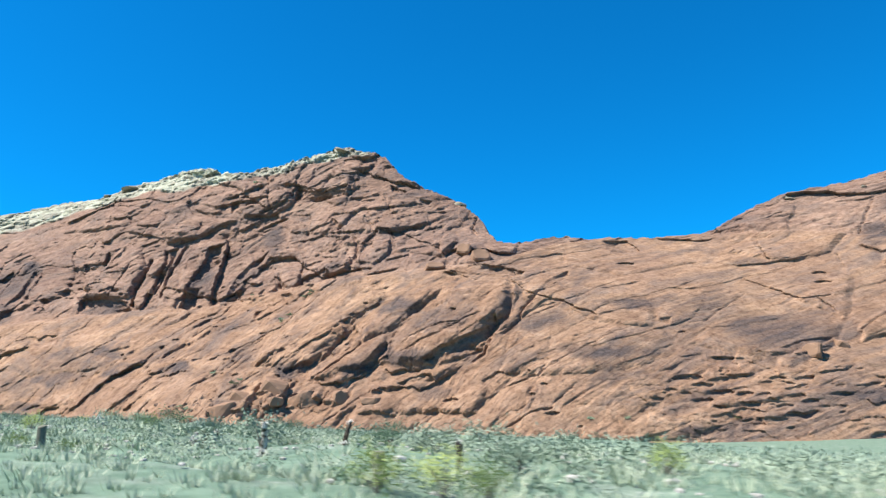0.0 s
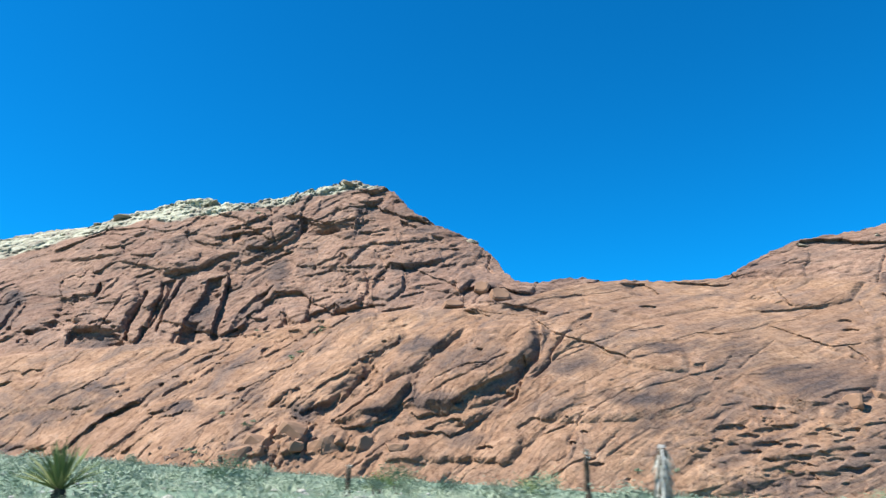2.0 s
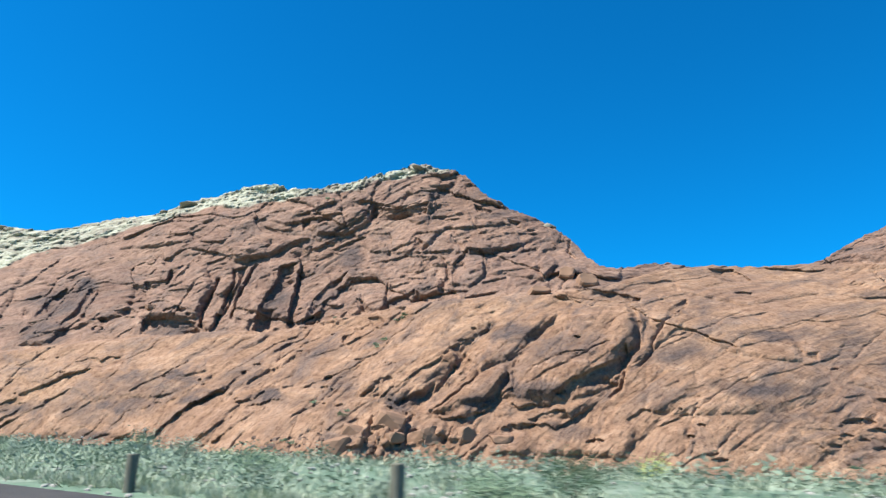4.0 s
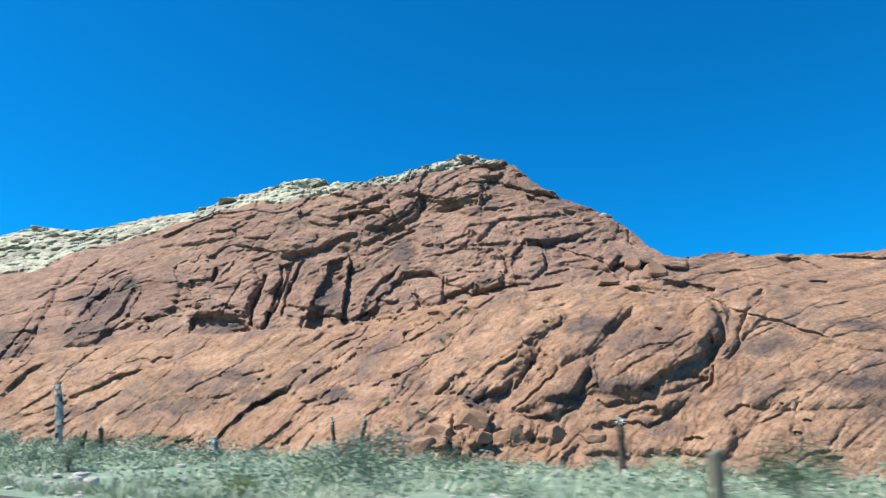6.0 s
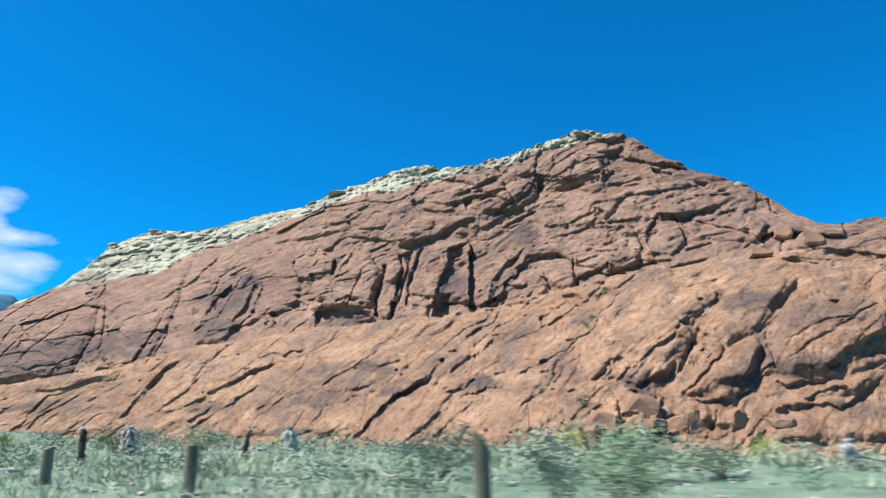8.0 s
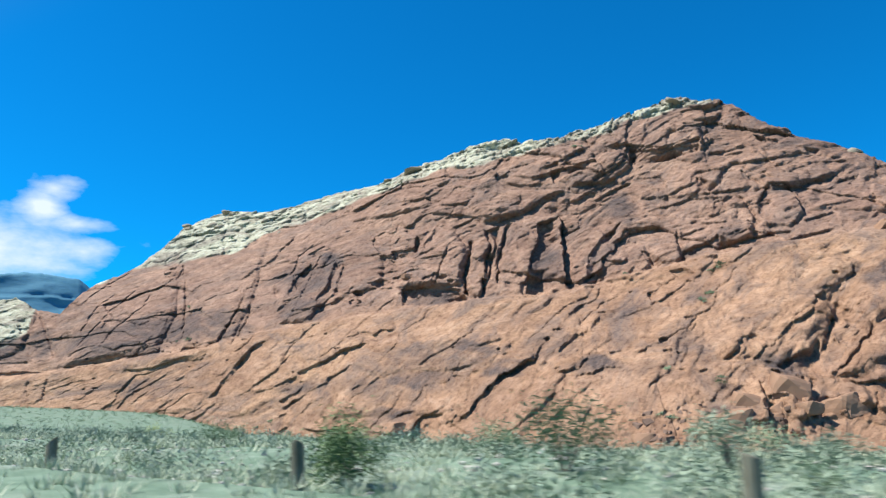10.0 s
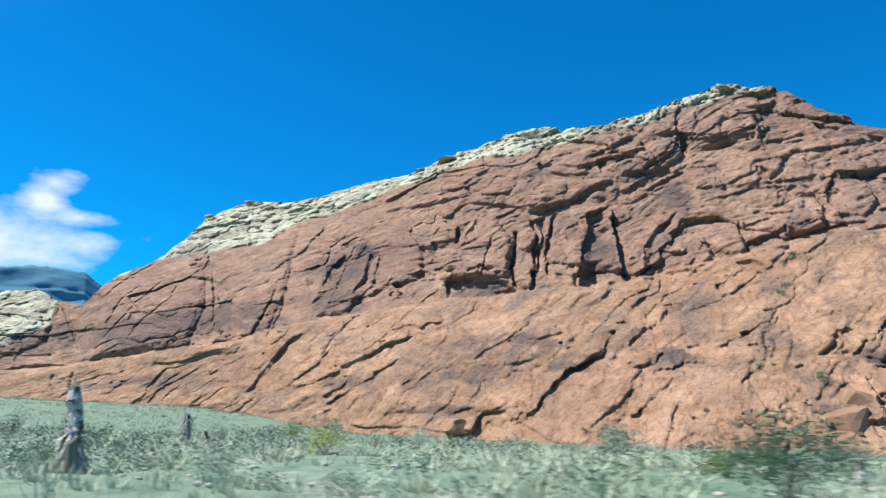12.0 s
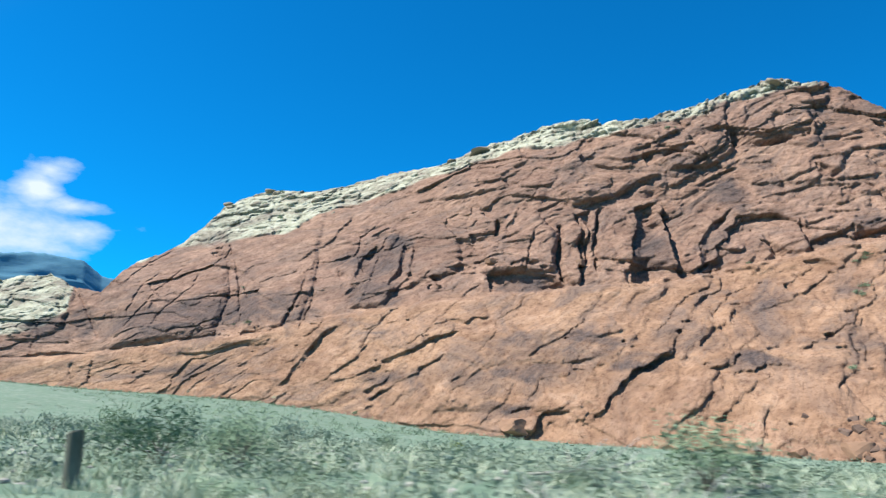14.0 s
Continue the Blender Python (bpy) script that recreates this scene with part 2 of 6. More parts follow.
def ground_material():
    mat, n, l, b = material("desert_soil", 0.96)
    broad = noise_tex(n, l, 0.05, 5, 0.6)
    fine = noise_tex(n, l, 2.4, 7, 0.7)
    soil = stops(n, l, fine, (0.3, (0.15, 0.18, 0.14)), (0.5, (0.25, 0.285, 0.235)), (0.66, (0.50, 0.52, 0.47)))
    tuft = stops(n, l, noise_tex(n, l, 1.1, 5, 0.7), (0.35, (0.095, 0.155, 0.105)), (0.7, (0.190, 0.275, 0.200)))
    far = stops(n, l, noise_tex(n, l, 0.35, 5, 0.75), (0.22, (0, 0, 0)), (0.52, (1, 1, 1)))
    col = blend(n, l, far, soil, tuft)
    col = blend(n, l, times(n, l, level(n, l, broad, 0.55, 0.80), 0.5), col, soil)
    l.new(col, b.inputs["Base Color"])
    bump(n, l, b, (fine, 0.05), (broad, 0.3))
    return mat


def asphalt_material():
    mat, n, l, b = material("asphalt", 0.85)
    g = noise_tex(n, l, 60, 3, 0.7)
    w = noise_tex(n, l, 0.6, 4, 0.6)
    col = blend(n, l, level(n, l, w, 0.3, 0.7), stops(n, l, g, (0.3, (0.035, 0.035, 0.036)), (0.7, (0.075, 0.073, 0.07))), (0.085, 0.082, 0.078))
    l.new(col, b.inputs["Base Color"])
    bump(n, l, b, (g, 0.004))
    return mat


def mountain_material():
    mat, n, l, b = material("hazed_limestone", 0.95)
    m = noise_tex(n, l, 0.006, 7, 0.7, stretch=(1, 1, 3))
    # blue of the distance haze is mixed into the rock's base colour
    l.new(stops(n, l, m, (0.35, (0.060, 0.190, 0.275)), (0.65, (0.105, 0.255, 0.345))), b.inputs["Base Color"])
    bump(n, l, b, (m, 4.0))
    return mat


ROCK, SOIL, ASPHALT, FAR = rock_material(), ground_material(), asphalt_material(), mountain_material()

# ---- the rock hill ----
# The hill is laid out by bearing (degrees left of north, seen from the middle of the road) and height.
BEARINGS = np.arange(-28.0, 81.0, 12.0)
HEIGHTS = np.array([-40.0, 0.0, 40.0, 80.0, 120.0, 160.0, 220.0, 300.0])
# how far off the slope lies at each of those bearings, height by height
SLOPE = np.array([
    [660, 487, 394, 368, 336, 330, 433, 587, 801, 1035],
    [728, 556, 442, 417, 391, 400, 495, 628, 846, 1081],
    [796, 644, 502, 456, 445, 486, 550, 676, 890, 1127],
    [853, 719, 575, 498, 501, 565, 620, 742, 945, 1176],
    [903, 790, 671, 576, 558, 613, 667, 802, 1008, 1230],
    [949, 853, 762, 649, 603, 642, 704, 859, 1078, 1287],
    [1017, 925, 838, 733, 660, 679, 753, 954, 1178, 1375],
    [1106, 1016, 920, 813, 724, 742, 873, 1083, 1295, 1490],
], float)
# the ridge's height, every 1.25 degrees from bearing -28
RIDGE = np.array([321, 317, 314, 310, 306, 300, 295, 292, 280, 255, 247, 239, 235, 232, 227, 213, 197, 178, 171, 167, 165, 163, 161, 161, 161, 161, 158, 153, 144, 145, 157, 178, 192, 207, 213, 220, 227, 235, 251, 270, 276, 281, 286, 286, 281, 275, 269, 265, 263, 259, 257, 261, 267, 277, 276, 277, 276, 268, 270, 264, 254, 250, 256, 254, 254, 251, 246, 243, 249, 260, 257, 247, 231, 200, 175, 156, 146, 129, 97, 106, 127, 126, 119, 123, 127, 131, 134], float)
# lower edge of the pale caprock
CAP_BEARING = np.array([18, 22.8, 25.5, 28.8, 31.9, 35.1, 37.9, 41.4, 43.8, 45.6, 48.2, 51.4, 54.9, 58.7, 62.2, 65.2, 67.8, 69.5, 70.8, 71.3, 72.4, 74.0, 80])
CAP_HEIGHT = np.array([300, 273, 270, 257, 249, 243, 241, 239, 240, 238, 230, 212, 205, 172, 167, 161, 140, 150, 116, 74, 57, 50, 44.0])


def slope(a, z):
    """Distance of the hill's face from the origin, at a bearing and a height."""
    f = np.clip((a - BEARINGS[0]) / 12.0, 0, len(BEARINGS) - 1.001)
    i = f.astype(int)
    s = f - i
    j = np.clip(np.searchsorted(HEIGHTS, z) - 1, 0, len(HEIGHTS) - 2)
    t = (z - HEIGHTS[j]) / (HEIGHTS[j + 1] - HEIGHTS[j])

    def col(k):
        k = np.clip(k, 0, len(BEARINGS) - 1)
        return SLOPE[j, k] * (1 - t) + SLOPE[j + 1, k] * t
    p0, p1, p2, p3 = col(i - 1), col(i), col(i + 1), col(i + 2)
    return p1 + 0.5 * s * (p2 - p0 + s * (2 * p0 - 5 * p1 + 4 * p2 - p3 + s * (3 * (p1 - p2) + p3 - p0)))


COLS, ROWS, BACK = 1320, 425, 14
FOOT = -44.0
bearing = np.linspace(-28, 80, COLS)[None, :].repeat(ROWS, 0)
ridge_z = np.interp(bearing[0], -28 + 1.25 * np.arange(len(RIDGE)), RIDGE)
ridge_z = ridge_z + 1.6 * layers(bearing[0] * 2.2, bearing[0] * 0, 5, 4, 0.6)
up = np.linspace(0, 1, ROWS)[:, None] ** 1.12
height = FOOT + (ridge_z[None, :] - FOOT) * up
dist = slope(bearing, height)
arc = np.radians(bearing) * 560.0            # metres along the face, near enough
sink = np.zeros_like(dist)                   # how far the relief is pushed back, metres
wob_a = 1.4 * layers(arc / 17, height / 17, 31, 3, 0.42)
wob_z = 1.4 * layers(arc / 17, height / 17, 47, 3, 0.42)
coat = np.zeros_like(dist)                   # desert varnish
cut, proud = np.zeros_like(dist), np.zeros_like(dist)   # what has broken away, and what stands proud
jag_a = 0.7 * wob_a + 0.75 * layers(arc / 5.5, height / 5.5, 33, 3, 0.6)
jag_z = 0.7 * wob_z + 0.75 * layers(arc / 5.5, height / 5.5, 49, 3, 0.6)


vary = np.clip(0.75 + 0.8 * layers(arc / 17, height / 13, 57, 3, 0.6), 0.15, 1.5)   # joints gape and close


def window(pts, reach):
    a = [p[0] for p in pts]
    z = [p[1] for p in pts]
    da = math.degrees(reach / 450.0)
    c0, c1 = np.searchsorted(bearing[0], [min(a) - da, max(a) + da])
    r = slope(np.array([sum(a) / len(a)]), np.array([sum(z) / len(z)]))[0]
    return slice(int(c0), int(c1)), r


def line_field(cols, r, pts):
    """Signed distance from a line of (bearing, height), positive at its left hand, and the place along it in 0..1."""
    x, z = -np.radians(bearing[:, cols]) * r + jag_a[:, cols], height[:, cols] + jag_z[:, cols]
    near, side, along_ = np.full(x.shape, 1e9), np.ones(x.shape), np.zeros(x.shape)
    px, pz = [-math.radians(p[0]) * r for p in pts], [p[1] for p in pts]
    lengths = [math.hypot(px[i + 1] - px[i], pz[i + 1] - pz[i]) + 1e-6 for i in range(len(pts) - 1)]
    whole, run = sum(lengths), 0.0
    for i, size in enumerate(lengths):
        dx, dz = (px[i + 1] - px[i]) / size, (pz[i + 1] - pz[i]) / size
        u, v = x - px[i], z - pz[i]
        t = np.clip(u * dx + v * dz, 0, size)
        d = np.hypot(u - t * dx, v - t * dz)
        closer = d < near
        side = np.where(closer, np.where(dx * v - dz * u >= 0, 1.0, -1.0), side)
        along_ = np.where(closer, (run + t) / whole, along_)
        near = np.minimum(near, d)
        run += size
    return near * side, along_


def scarp(out, *pts):
    """A broken edge: the rock at the line's left hand stands proud, the rock at its right hand is set back."""
    cols, r = window(pts, out * 7 + 12)
    d, s = line_field(cols, r, pts)
    ends = ramp(s, -0.01, 0.16) * (1 - ramp(s, 0.84, 1.01))
    below, above = np.maximum(-d, 0), np.maximum(d, 0)
    low = np.clip(below / 1.0, 0, 1) * np.exp(-(np.maximum(below - 1.0, 0) / (out * 1.5 + 1.5)) ** 1.4)
    high = np.clip(1 - below / 1.0, 0, 1) * np.exp(-above / (out * 3.2 + 4)) * (1 - 0.3 * np.exp(-above / 1.2))
    cut[:, cols] = np.maximum(cut[:, cols], ends * out * (0.45 + 0.5 * vary[:, cols]) * low)
    proud[:, cols] = np.maximum(proud[:, cols], ends * out * 0.8 * high)


def crack(width, depth, *pts):
    """An open joint along a line of (bearing, height)."""
    cols, r = window(pts, width * 4 + 8)
    d, s = line_field(cols, r, pts)
    ends = np.sqrt(ramp(s, -0.005, 0.10) * (1 - ramp(s, 0.90, 1.005)))
    near = np.abs(d) / (width * (0.45 + 0.55 * vary[:, cols]))
    cut[:, cols] = np.maximum(cut[:, cols], depth * ends * np.exp(-near ** 3))


def outline(cols, r, pts):
    """Distance from the edge of a closed shape, positive inside it."""
    x, z = -np.radians(bearing[:, cols]) * r + 0.8 * jag_a[:, cols], height[:, cols] + 0.8 * jag_z[:, cols]
    px, pz = [-math.radians(p[0]) * r for p in pts], [p[1] for p in pts]
    near, inside = np.full(x.shape, 1e9), np.zeros(x.shape, bool)
    for i in range(len(pts)):
        x0, z0, x1, z1 = px[i - 1], pz[i - 1], px[i], pz[i]
        dx, dz = x1 - x0, z1 - z0
        t = np.clip(((x - x0) * dx + (z - z0) * dz) / (dx * dx + dz * dz + 1e-6), 0, 1)
        near = np.minimum(near, np.hypot(x - x0 - t * dx, z - z0 - t * dz))
        if abs(dz) > 1e-6:
            inside ^= ((z0 > z) != (z1 > z)) & (x < x0 + (z - z0) * dx / dz)
    return np.where(inside, near, -near), z


def recess(*pts):
    """Rock broken out of the slope: deepest under its upper west edge, running out below or to the east."""
    cols, r = window(pts, 8)
    d, z = outline(cols, r, pts)
    x = -np.radians(bearing[:, cols]) * r + 0 * d
    tall, wide = (max(p[k] for p in pts) - min(p[k] for p in pts) for k in (1, 0))
    wide *= math.pi / 180 * r
    thick = abs(sum(math.radians(q[0] * p[1] - p[0] * q[1]) * r for p, q in zip(pts, pts[1:] + pts[:1]))) / (2 * math.hypot(tall, wide))
    inside = d > -0.2
    if tall > 1.15 * wide:
        end = np.where(inside, x, -1e4).max(1)[:, None]
        first = np.where(inside, x, 1e4).min(1)[:, None]
        share = (end - x) / np.maximum(end - first, 1.0)
        drop = np.clip(x - first, 0, 12)
    else:
        first = np.where(inside, z, -1e4).max(0)[None, :]
        end = np.where(inside, z, 1e4).min(0)[None, :]
        share = (z - end) / np.maximum(first - end, 1.0)
        drop = np.clip(first - z, 0, 20)
    deep = np.minimum(1.8 + 0.35 * thick + 0.5 * drop, 12)
    hold = (0.15 + 0.85 * ramp(share + 0.25 * (vary[:, cols] - 0.75), 0.0, 0.55)) * (0.75 + 0.3 * vary[:, cols])
    cut[:, cols] = np.maximum(cut[:, cols], deep * hold * np.clip((d + 0.5) / 1.2, 0, 1))


def pit(a, z, wide, tall):
    """A weathered pocket."""
    cols, r = window(((a, z),), wide * 2.2 + 4)
    x = (np.radians(bearing[:, cols] - a) * r + 0.8 * jag_a[:, cols]) / max(wide, 1.2)
    y = (height[:, cols] - z + 0.8 * jag_z[:, cols]) / max(tall, 0.9)
    d = np.sqrt(x * x + y * y)
    cut[:, cols] = np.maximum(cut[:, cols], (1.5 + 1.6 * max(tall, 1.0)) * (1 - ramp(d, 0.75, 1.1)))


def slab(out, soft, *pts):
    """A block that grows out of the slope and stands proud at its lower east edge."""
    cols, r = window(pts, 8)
    d, z = outline(cols, r, pts)
    x = -np.radians(bearing[:, cols]) * r
    px, pz = [-math.radians(p[0]) * r for p in pts], [p[1] for p in pts]
    u, v = (x - min(px)) / (max(px) - min(px)), (max(pz) - z) / (max(pz) - min(pz))
    grow = 0.12 + 0.88 * ramp(0.5 * u + 0.75 * v, 0.1, 0.9)
    face = np.clip((d + 0.8) / (soft * 0.9), 0, 1)
    proud[:, cols] = np.maximum(proud[:, cols], out * 1.1 * grow * (0.6 * face + 0.4 * np.sqrt(face)))
    cut[:, cols] = np.maximum(cut[:, cols], 0.2 * out * np.exp(-((d + 1.5) / 1.5) ** 2) * (0.3 + 0.7 * grow))


def varnish(a, z, wide, tall, strength=1.0):
    """A patch of dark desert varnish."""
    cols, r = window(((a, z),), wide * 2.2 + 24)
    x = (np.radians(bearing[:, cols] - a) * r + 2.5 * wob_a[:, cols]) / wide
    y = (height[:, cols] - z + 2.5 * wob_z[:, cols]) / tall
    coat[:, cols] = np.maximum(coat[:, cols], strength * (1 - ramp(np.sqrt(x * x + y * y), 0.30, 1.25)))


# general relief: jointed blocks, dipping beds, weathering
crest = np.interp(bearing[0], [-28, -12, 0, 4, 7, 11, 21, 25, 32, 36, 42, 48, 53, 58, 62, 66, 71, 80],
                  [130, 170, 165, 145, 121, 106, 101, 98, 87, 77, 77, 72, 67, 58, 44, 38, 25, 15])[None, :]
upper = ramp(height - crest, -8, 14)


def tilted(theta):
    """Axes along and across beds that rise to the north-east by theta degrees."""
    c, s = math.cos(math.radians(theta)), math.sin(math.radians(theta))
    return -arc * c + height * s, arc * s + height * c


def pillow(edge, width):
    """Rounded blocks: 0 in the joint, 1 on the block's face."""
    return 1 - np.exp(-edge / width)


def blocks(u, v, wide, tall, seed, step, tilt, joint, width, keep=0.25):
    """Jointed rock: every block set in or out, tilted its own way, rounded at the joints."""
    edge, own, du, dv, tone = facets(u / wide, v / tall, seed)
    lean_u, lean_v = np.modf(own * 37.0)[0] - 0.5, np.modf(own * 91.0)[0] - 0.35
    body = step * (own - 0.5) + tilt * (lean_u * du + lean_v * dv)
    return body * (keep + (1 - keep) * pillow(edge, 0.16)) + joint * (0.6 - pillow(edge, width)), tone


wx, wy = 9 * layers(arc / 50, height / 50, 3, 4), 8 * layers(arc / 50, height / 50, 9, 4)
rough = 0.15 + 0.85 * ramp(layers(arc / 45, height / 45, 61, 3), -0.1, 0.6)
al, ac = tilted(22)
big, tone_a = blocks(al + wx, ac + wy, 64, 38, 101, 6.0, 12.0, 1.2, 0.14, 0.7)
mid_, tone_b = blocks(al + wx, ac + wy, 25, 15, 211, 3.2, 8.5, 1.2, 0.18, 0.45)
sink += upper * (big + (0.45 + 0.55 * rough) * mid_)
small, tone_c = blocks(al + 0.6 * wx, ac + 0.6 * wy, 9.5, 6.0, 307, 1.3, 3.2, 0.6, 0.2, 0.5)
sink += upper * rough * small
al, ac = tilted(37)
big, tone_d = blocks(al + 1.5 * wx, ac + 1.2 * wy, 120, 32, 131, 2.2, 6.5, 1.2, 0.18, 0.5)
sink += (1 - upper) * big
small, tone_e = blocks(al + wx, ac + 0.7 * wy, 42, 12, 237, 1.2, 3.2, 0.8, 0.2, 0.4)
sink += (1 - upper) * rough * small
sink += (1 - upper) * ramp(rough, 0.5, 1.0) * blocks(al + wx, ac + wy, 12, 5.5, 251, 0.9, 2.0, 0.5, 0.25)[0]
tone = upper * (0.5 * tone_a + 0.5 * tone_b) + (1 - upper) * (0.6 * tone_d + 0.4 * tone_e)
sink += 1.1 * layers(al / 50, ac / 24, 71, 5, 0.55) + (0.12 + 0.25 * rough) * layers(arc / 5.0, height / 4.0, 83, 4, 0.6)


def beds(v, thick, seed):
    """Weathered bedding: each bed juts out at its foot and leans back above."""
    s = v / thick + 0.9 * layers(arc / 31, height / 31, seed, 4, 0.5)
    f = s - np.floor(s)
    hard = lattice(np.floor(s), np.floor(s) * 0, seed + 5)
    patch = ramp(layers(arc / 26, height / 16, seed + 9, 4, 0.6), -0.1, 0.7)
    return (np.minimum(f / 0.85, (1 - f) / 0.15) - 0.5) * (0.3 + 0.9 * hard) * patch


sink += (1 - upper) * (0.4 + 0.6 * ramp(bearing, 6, 22)) * (1.4 * beds(ac, 8.5, 501) + 0.8 * beds(ac, 3.6, 511))
al, ac = tilted(22)
sink += upper * (1.7 * beds(ac, 11.0, 521) + 0.8 * beds(ac, 4.2, 531))
al, ac = tilted(37)
sink += 0.2 * layers(arc / 2.6, height / 2.2, 541, 2, 0.6) * ramp(layers(arc / 35, height / 30, 547, 3), -0.2, 0.5)
# rounded ribs with tight creases between them
al, ac = tilted(42)
ribbed = 0.3 + 0.7 * ramp(bearing, 6, 22)    # the east end is smoother
rib = layers((al + 1.6 * wx) / 90, (ac + 1.3 * wy) / 15.0, 613, 3, 0.38)
sink += (1 - upper) * (0.35 + 0.65 * ramp(layers(arc / 70, height / 50, 617, 3), -0.5, 0.4)) * 7.0 * ribbed * (0.55 - np.abs(rib) ** 0.8)
al, ac = tilted(24)
rib = layers((al + wx) / 26, (ac + wy) / 11.0, 619, 4, 0.55)
sink += upper * 2.4 * (0.5 - np.abs(rib) ** 0.8)
al, ac = tilted(37)
# the cliffs stand back behind the crest of the lower ramp
over = height - crest
sink += 12.0 * ramp(over, -1, 3) * np.exp(-np.maximum(over, 0) / 14.0) - 4.0 * np.exp(-((over + 4) / 7) ** 2)
cap = np.interp(bearing[0], CAP_BEARING, CAP_HEIGHT)[None, :] + 5 * layers(arc / 22, height / 30, 91, 4)
cream = ramp(height - cap, -2.5, 2.5)
lump = layers(arc / 11, height / 8, 431, 4, 0.6)
sink += cream * (blocks(arc + wx, height + wy, 22, 15, 401, 5.0, 10.0, 3.0, 0.14, 0.5)[0] + blocks(arc + wx, height + wy, 8, 6.5, 419, 2.4, 5.0, 2.2, 0.16, 0.5)[0] + 3.0 * (0.5 - np.abs(lump)))

# broken, pitted rock low down at the east end
broken = ramp(-bearing, 5.5, 9.5) * (1 - ramp(height + 6 * layers(arc / 30, height / 30, 67, 3), 20, 42))
al, ac = tilted(-14)
sink += broken * (blocks(al + wx, ac + wy, 16, 6.5, 433, 3.2, 5.0, 1.0, 0.10)[0] + blocks(al + wx, ac + wy, 6.5, 3.2, 439, 1.6, 2.4, 0.6, 0.12)[0])
coat = np.maximum(coat, 0.22 * broken)
al, ac = tilted(37)

# old varnish thickest on the slabs of the middle stretch
coat = np.maximum(coat, 0.40 * ramp(layers((al + wx) / 60, (ac + wy) / 17, 73, 4, 0.6), 0.1, 0.8) * ramp(bearing, 9, 14) * (1 - ramp(bearing, 31, 40)))
coat = np.maximum(coat, 0.30 * ramp(layers((al + wx) / 70, (ac + wy) / 20, 79, 4, 0.6), 0.35, 0.9))

# what can be told apart on the face, from the high cliffs down to the foot, then the two ends
recess((28.84, 227.6), (26.57, 215.9), (23.57, 225.0), (23.86, 208.6), (26.64, 202.8), (28.85, 203.9))
scarp(4, (30.92, 233.3), (28.82, 231.6), (26.55, 218.9), (23.55, 228.8))
varnish(23.44, 239.0, 18.2, 6.8)
recess((35.00, 210.8), (33.12, 212.5), (31.46, 216.6), (31.25, 208.9), (33.62, 202.6), (34.81, 196.0))
scarp(4, (36.02, 214.1), (33.79, 223.7), (31.99, 237.7))
scarp(3, (35.21, 169.3), (33.25, 173.1), (31.10, 188.2), (28.87, 200.4))
scarp(3, (38.52, 207.6), (37.37, 198.9), (35.41, 197.0))
varnish(33.60, 206.2, 14.0, 6.7)
scarp(4, (46.48, 230.2), (44.71, 221.3), (43.12, 223.1), (42.84, 248.1))
scarp(3, (49.33, 205.9), (47.59, 206.8), (45.16, 201.7), (43.81, 205.9), (42.81, 214.7))
scarp(3, (40.51, 170.9), (39.05, 169.9), (37.59, 179.4), (37.66, 190.8))
scarp(2, (36.04, 170.5), (34.66, 167.3), (33.25, 171.2))
crack(1.6, 9, (41.46, 142.1), (41.71, 125.9), (42.20, 103.9), (42.41, 88.8), (42.25, 80.1))
crack(2, 10, (40.41, 150.8), (40.11, 137.0), (40.37, 118.1), (40.78, 99.4), (41.28, 82.1))
crack(1.8, 8, (39.68, 151.0), (39.70, 136.5), (40.21, 111.4), (40.52, 96.1))
crack(1.6, 8, (38.47, 156.9), (38.96, 142.2), (39.36, 123.5), (39.69, 104.5), (39.83, 89.6))
recess((40.22, 150.4), (39.21, 155.9), (39.43, 134.9), (40.08, 131.8))
scarp(6, (35.04, 83.1), (34.71, 112.7), (34.57, 150.2), (35.04, 161.2), (36.06, 161.2))
crack(1.5, 9, (34.50, 156.5), (34.61, 125.2), (34.90, 84.2))
recess((36.32, 151.0), (34.83, 157.0), (35.03, 85.9), (36.83, 76.9), (37.93, 80.8), (37.62, 102.8), (36.71, 127.2))
varnish(36.24, 107.8, 16.7, 28.6)
scarp(3, (39.54, 94.1), (38.34, 90.2), (37.28, 95.3))
recess((30.72, 138.2), (30.06, 144.5), (31.81, 112.4), (32.93, 91.4), (33.59, 86.3), (33.09, 110.9), (31.91, 127.9))
varnish(30.07, 159.3, 16.6, 20.7)
scarp(4, (31.87, 169.0), (30.20, 181.1), (28.94, 185.2))
scarp(3, (30.74, 84.2), (29.82, 101.8), (29.11, 112.8))
recess((29.33, 113.9), (28.48, 108.5), (27.87, 96.1), (28.83, 97.3), (29.20, 106.2))
recess((33.55, 85.7), (32.27, 89.5), (31.61, 80.9), (32.81, 76.3))
scarp(3, (31.40, 120.1), (29.76, 131.7), (27.71, 135.1), (26.57, 125.6))
recess((26.28, 106.7), (24.59, 109.4), (23.87, 116.6), (22.39, 104.0), (23.61, 99.2), (25.61, 93.8), (26.37, 96.9))
varnish(22.75, 119.4, 13.8, 9.2)
crack(1.3, 5, (26.56, 126.8), (26.41, 111.9), (26.33, 96.2))
scarp(3, (26.49, 118.4), (24.42, 128.5), (22.47, 126.6))
recess((21.92, 154.1), (21.38, 151.3), (20.73, 131.6), (21.13, 130.4))
crack(0.9, 4, (20.79, 153.7), (19.56, 160.5), (18.40, 159.4), (17.98, 146.3), (17.85, 126.6))
recess((21.14, 129.2), (20.71, 125.4), (21.15, 115.7), (21.61, 117.2))
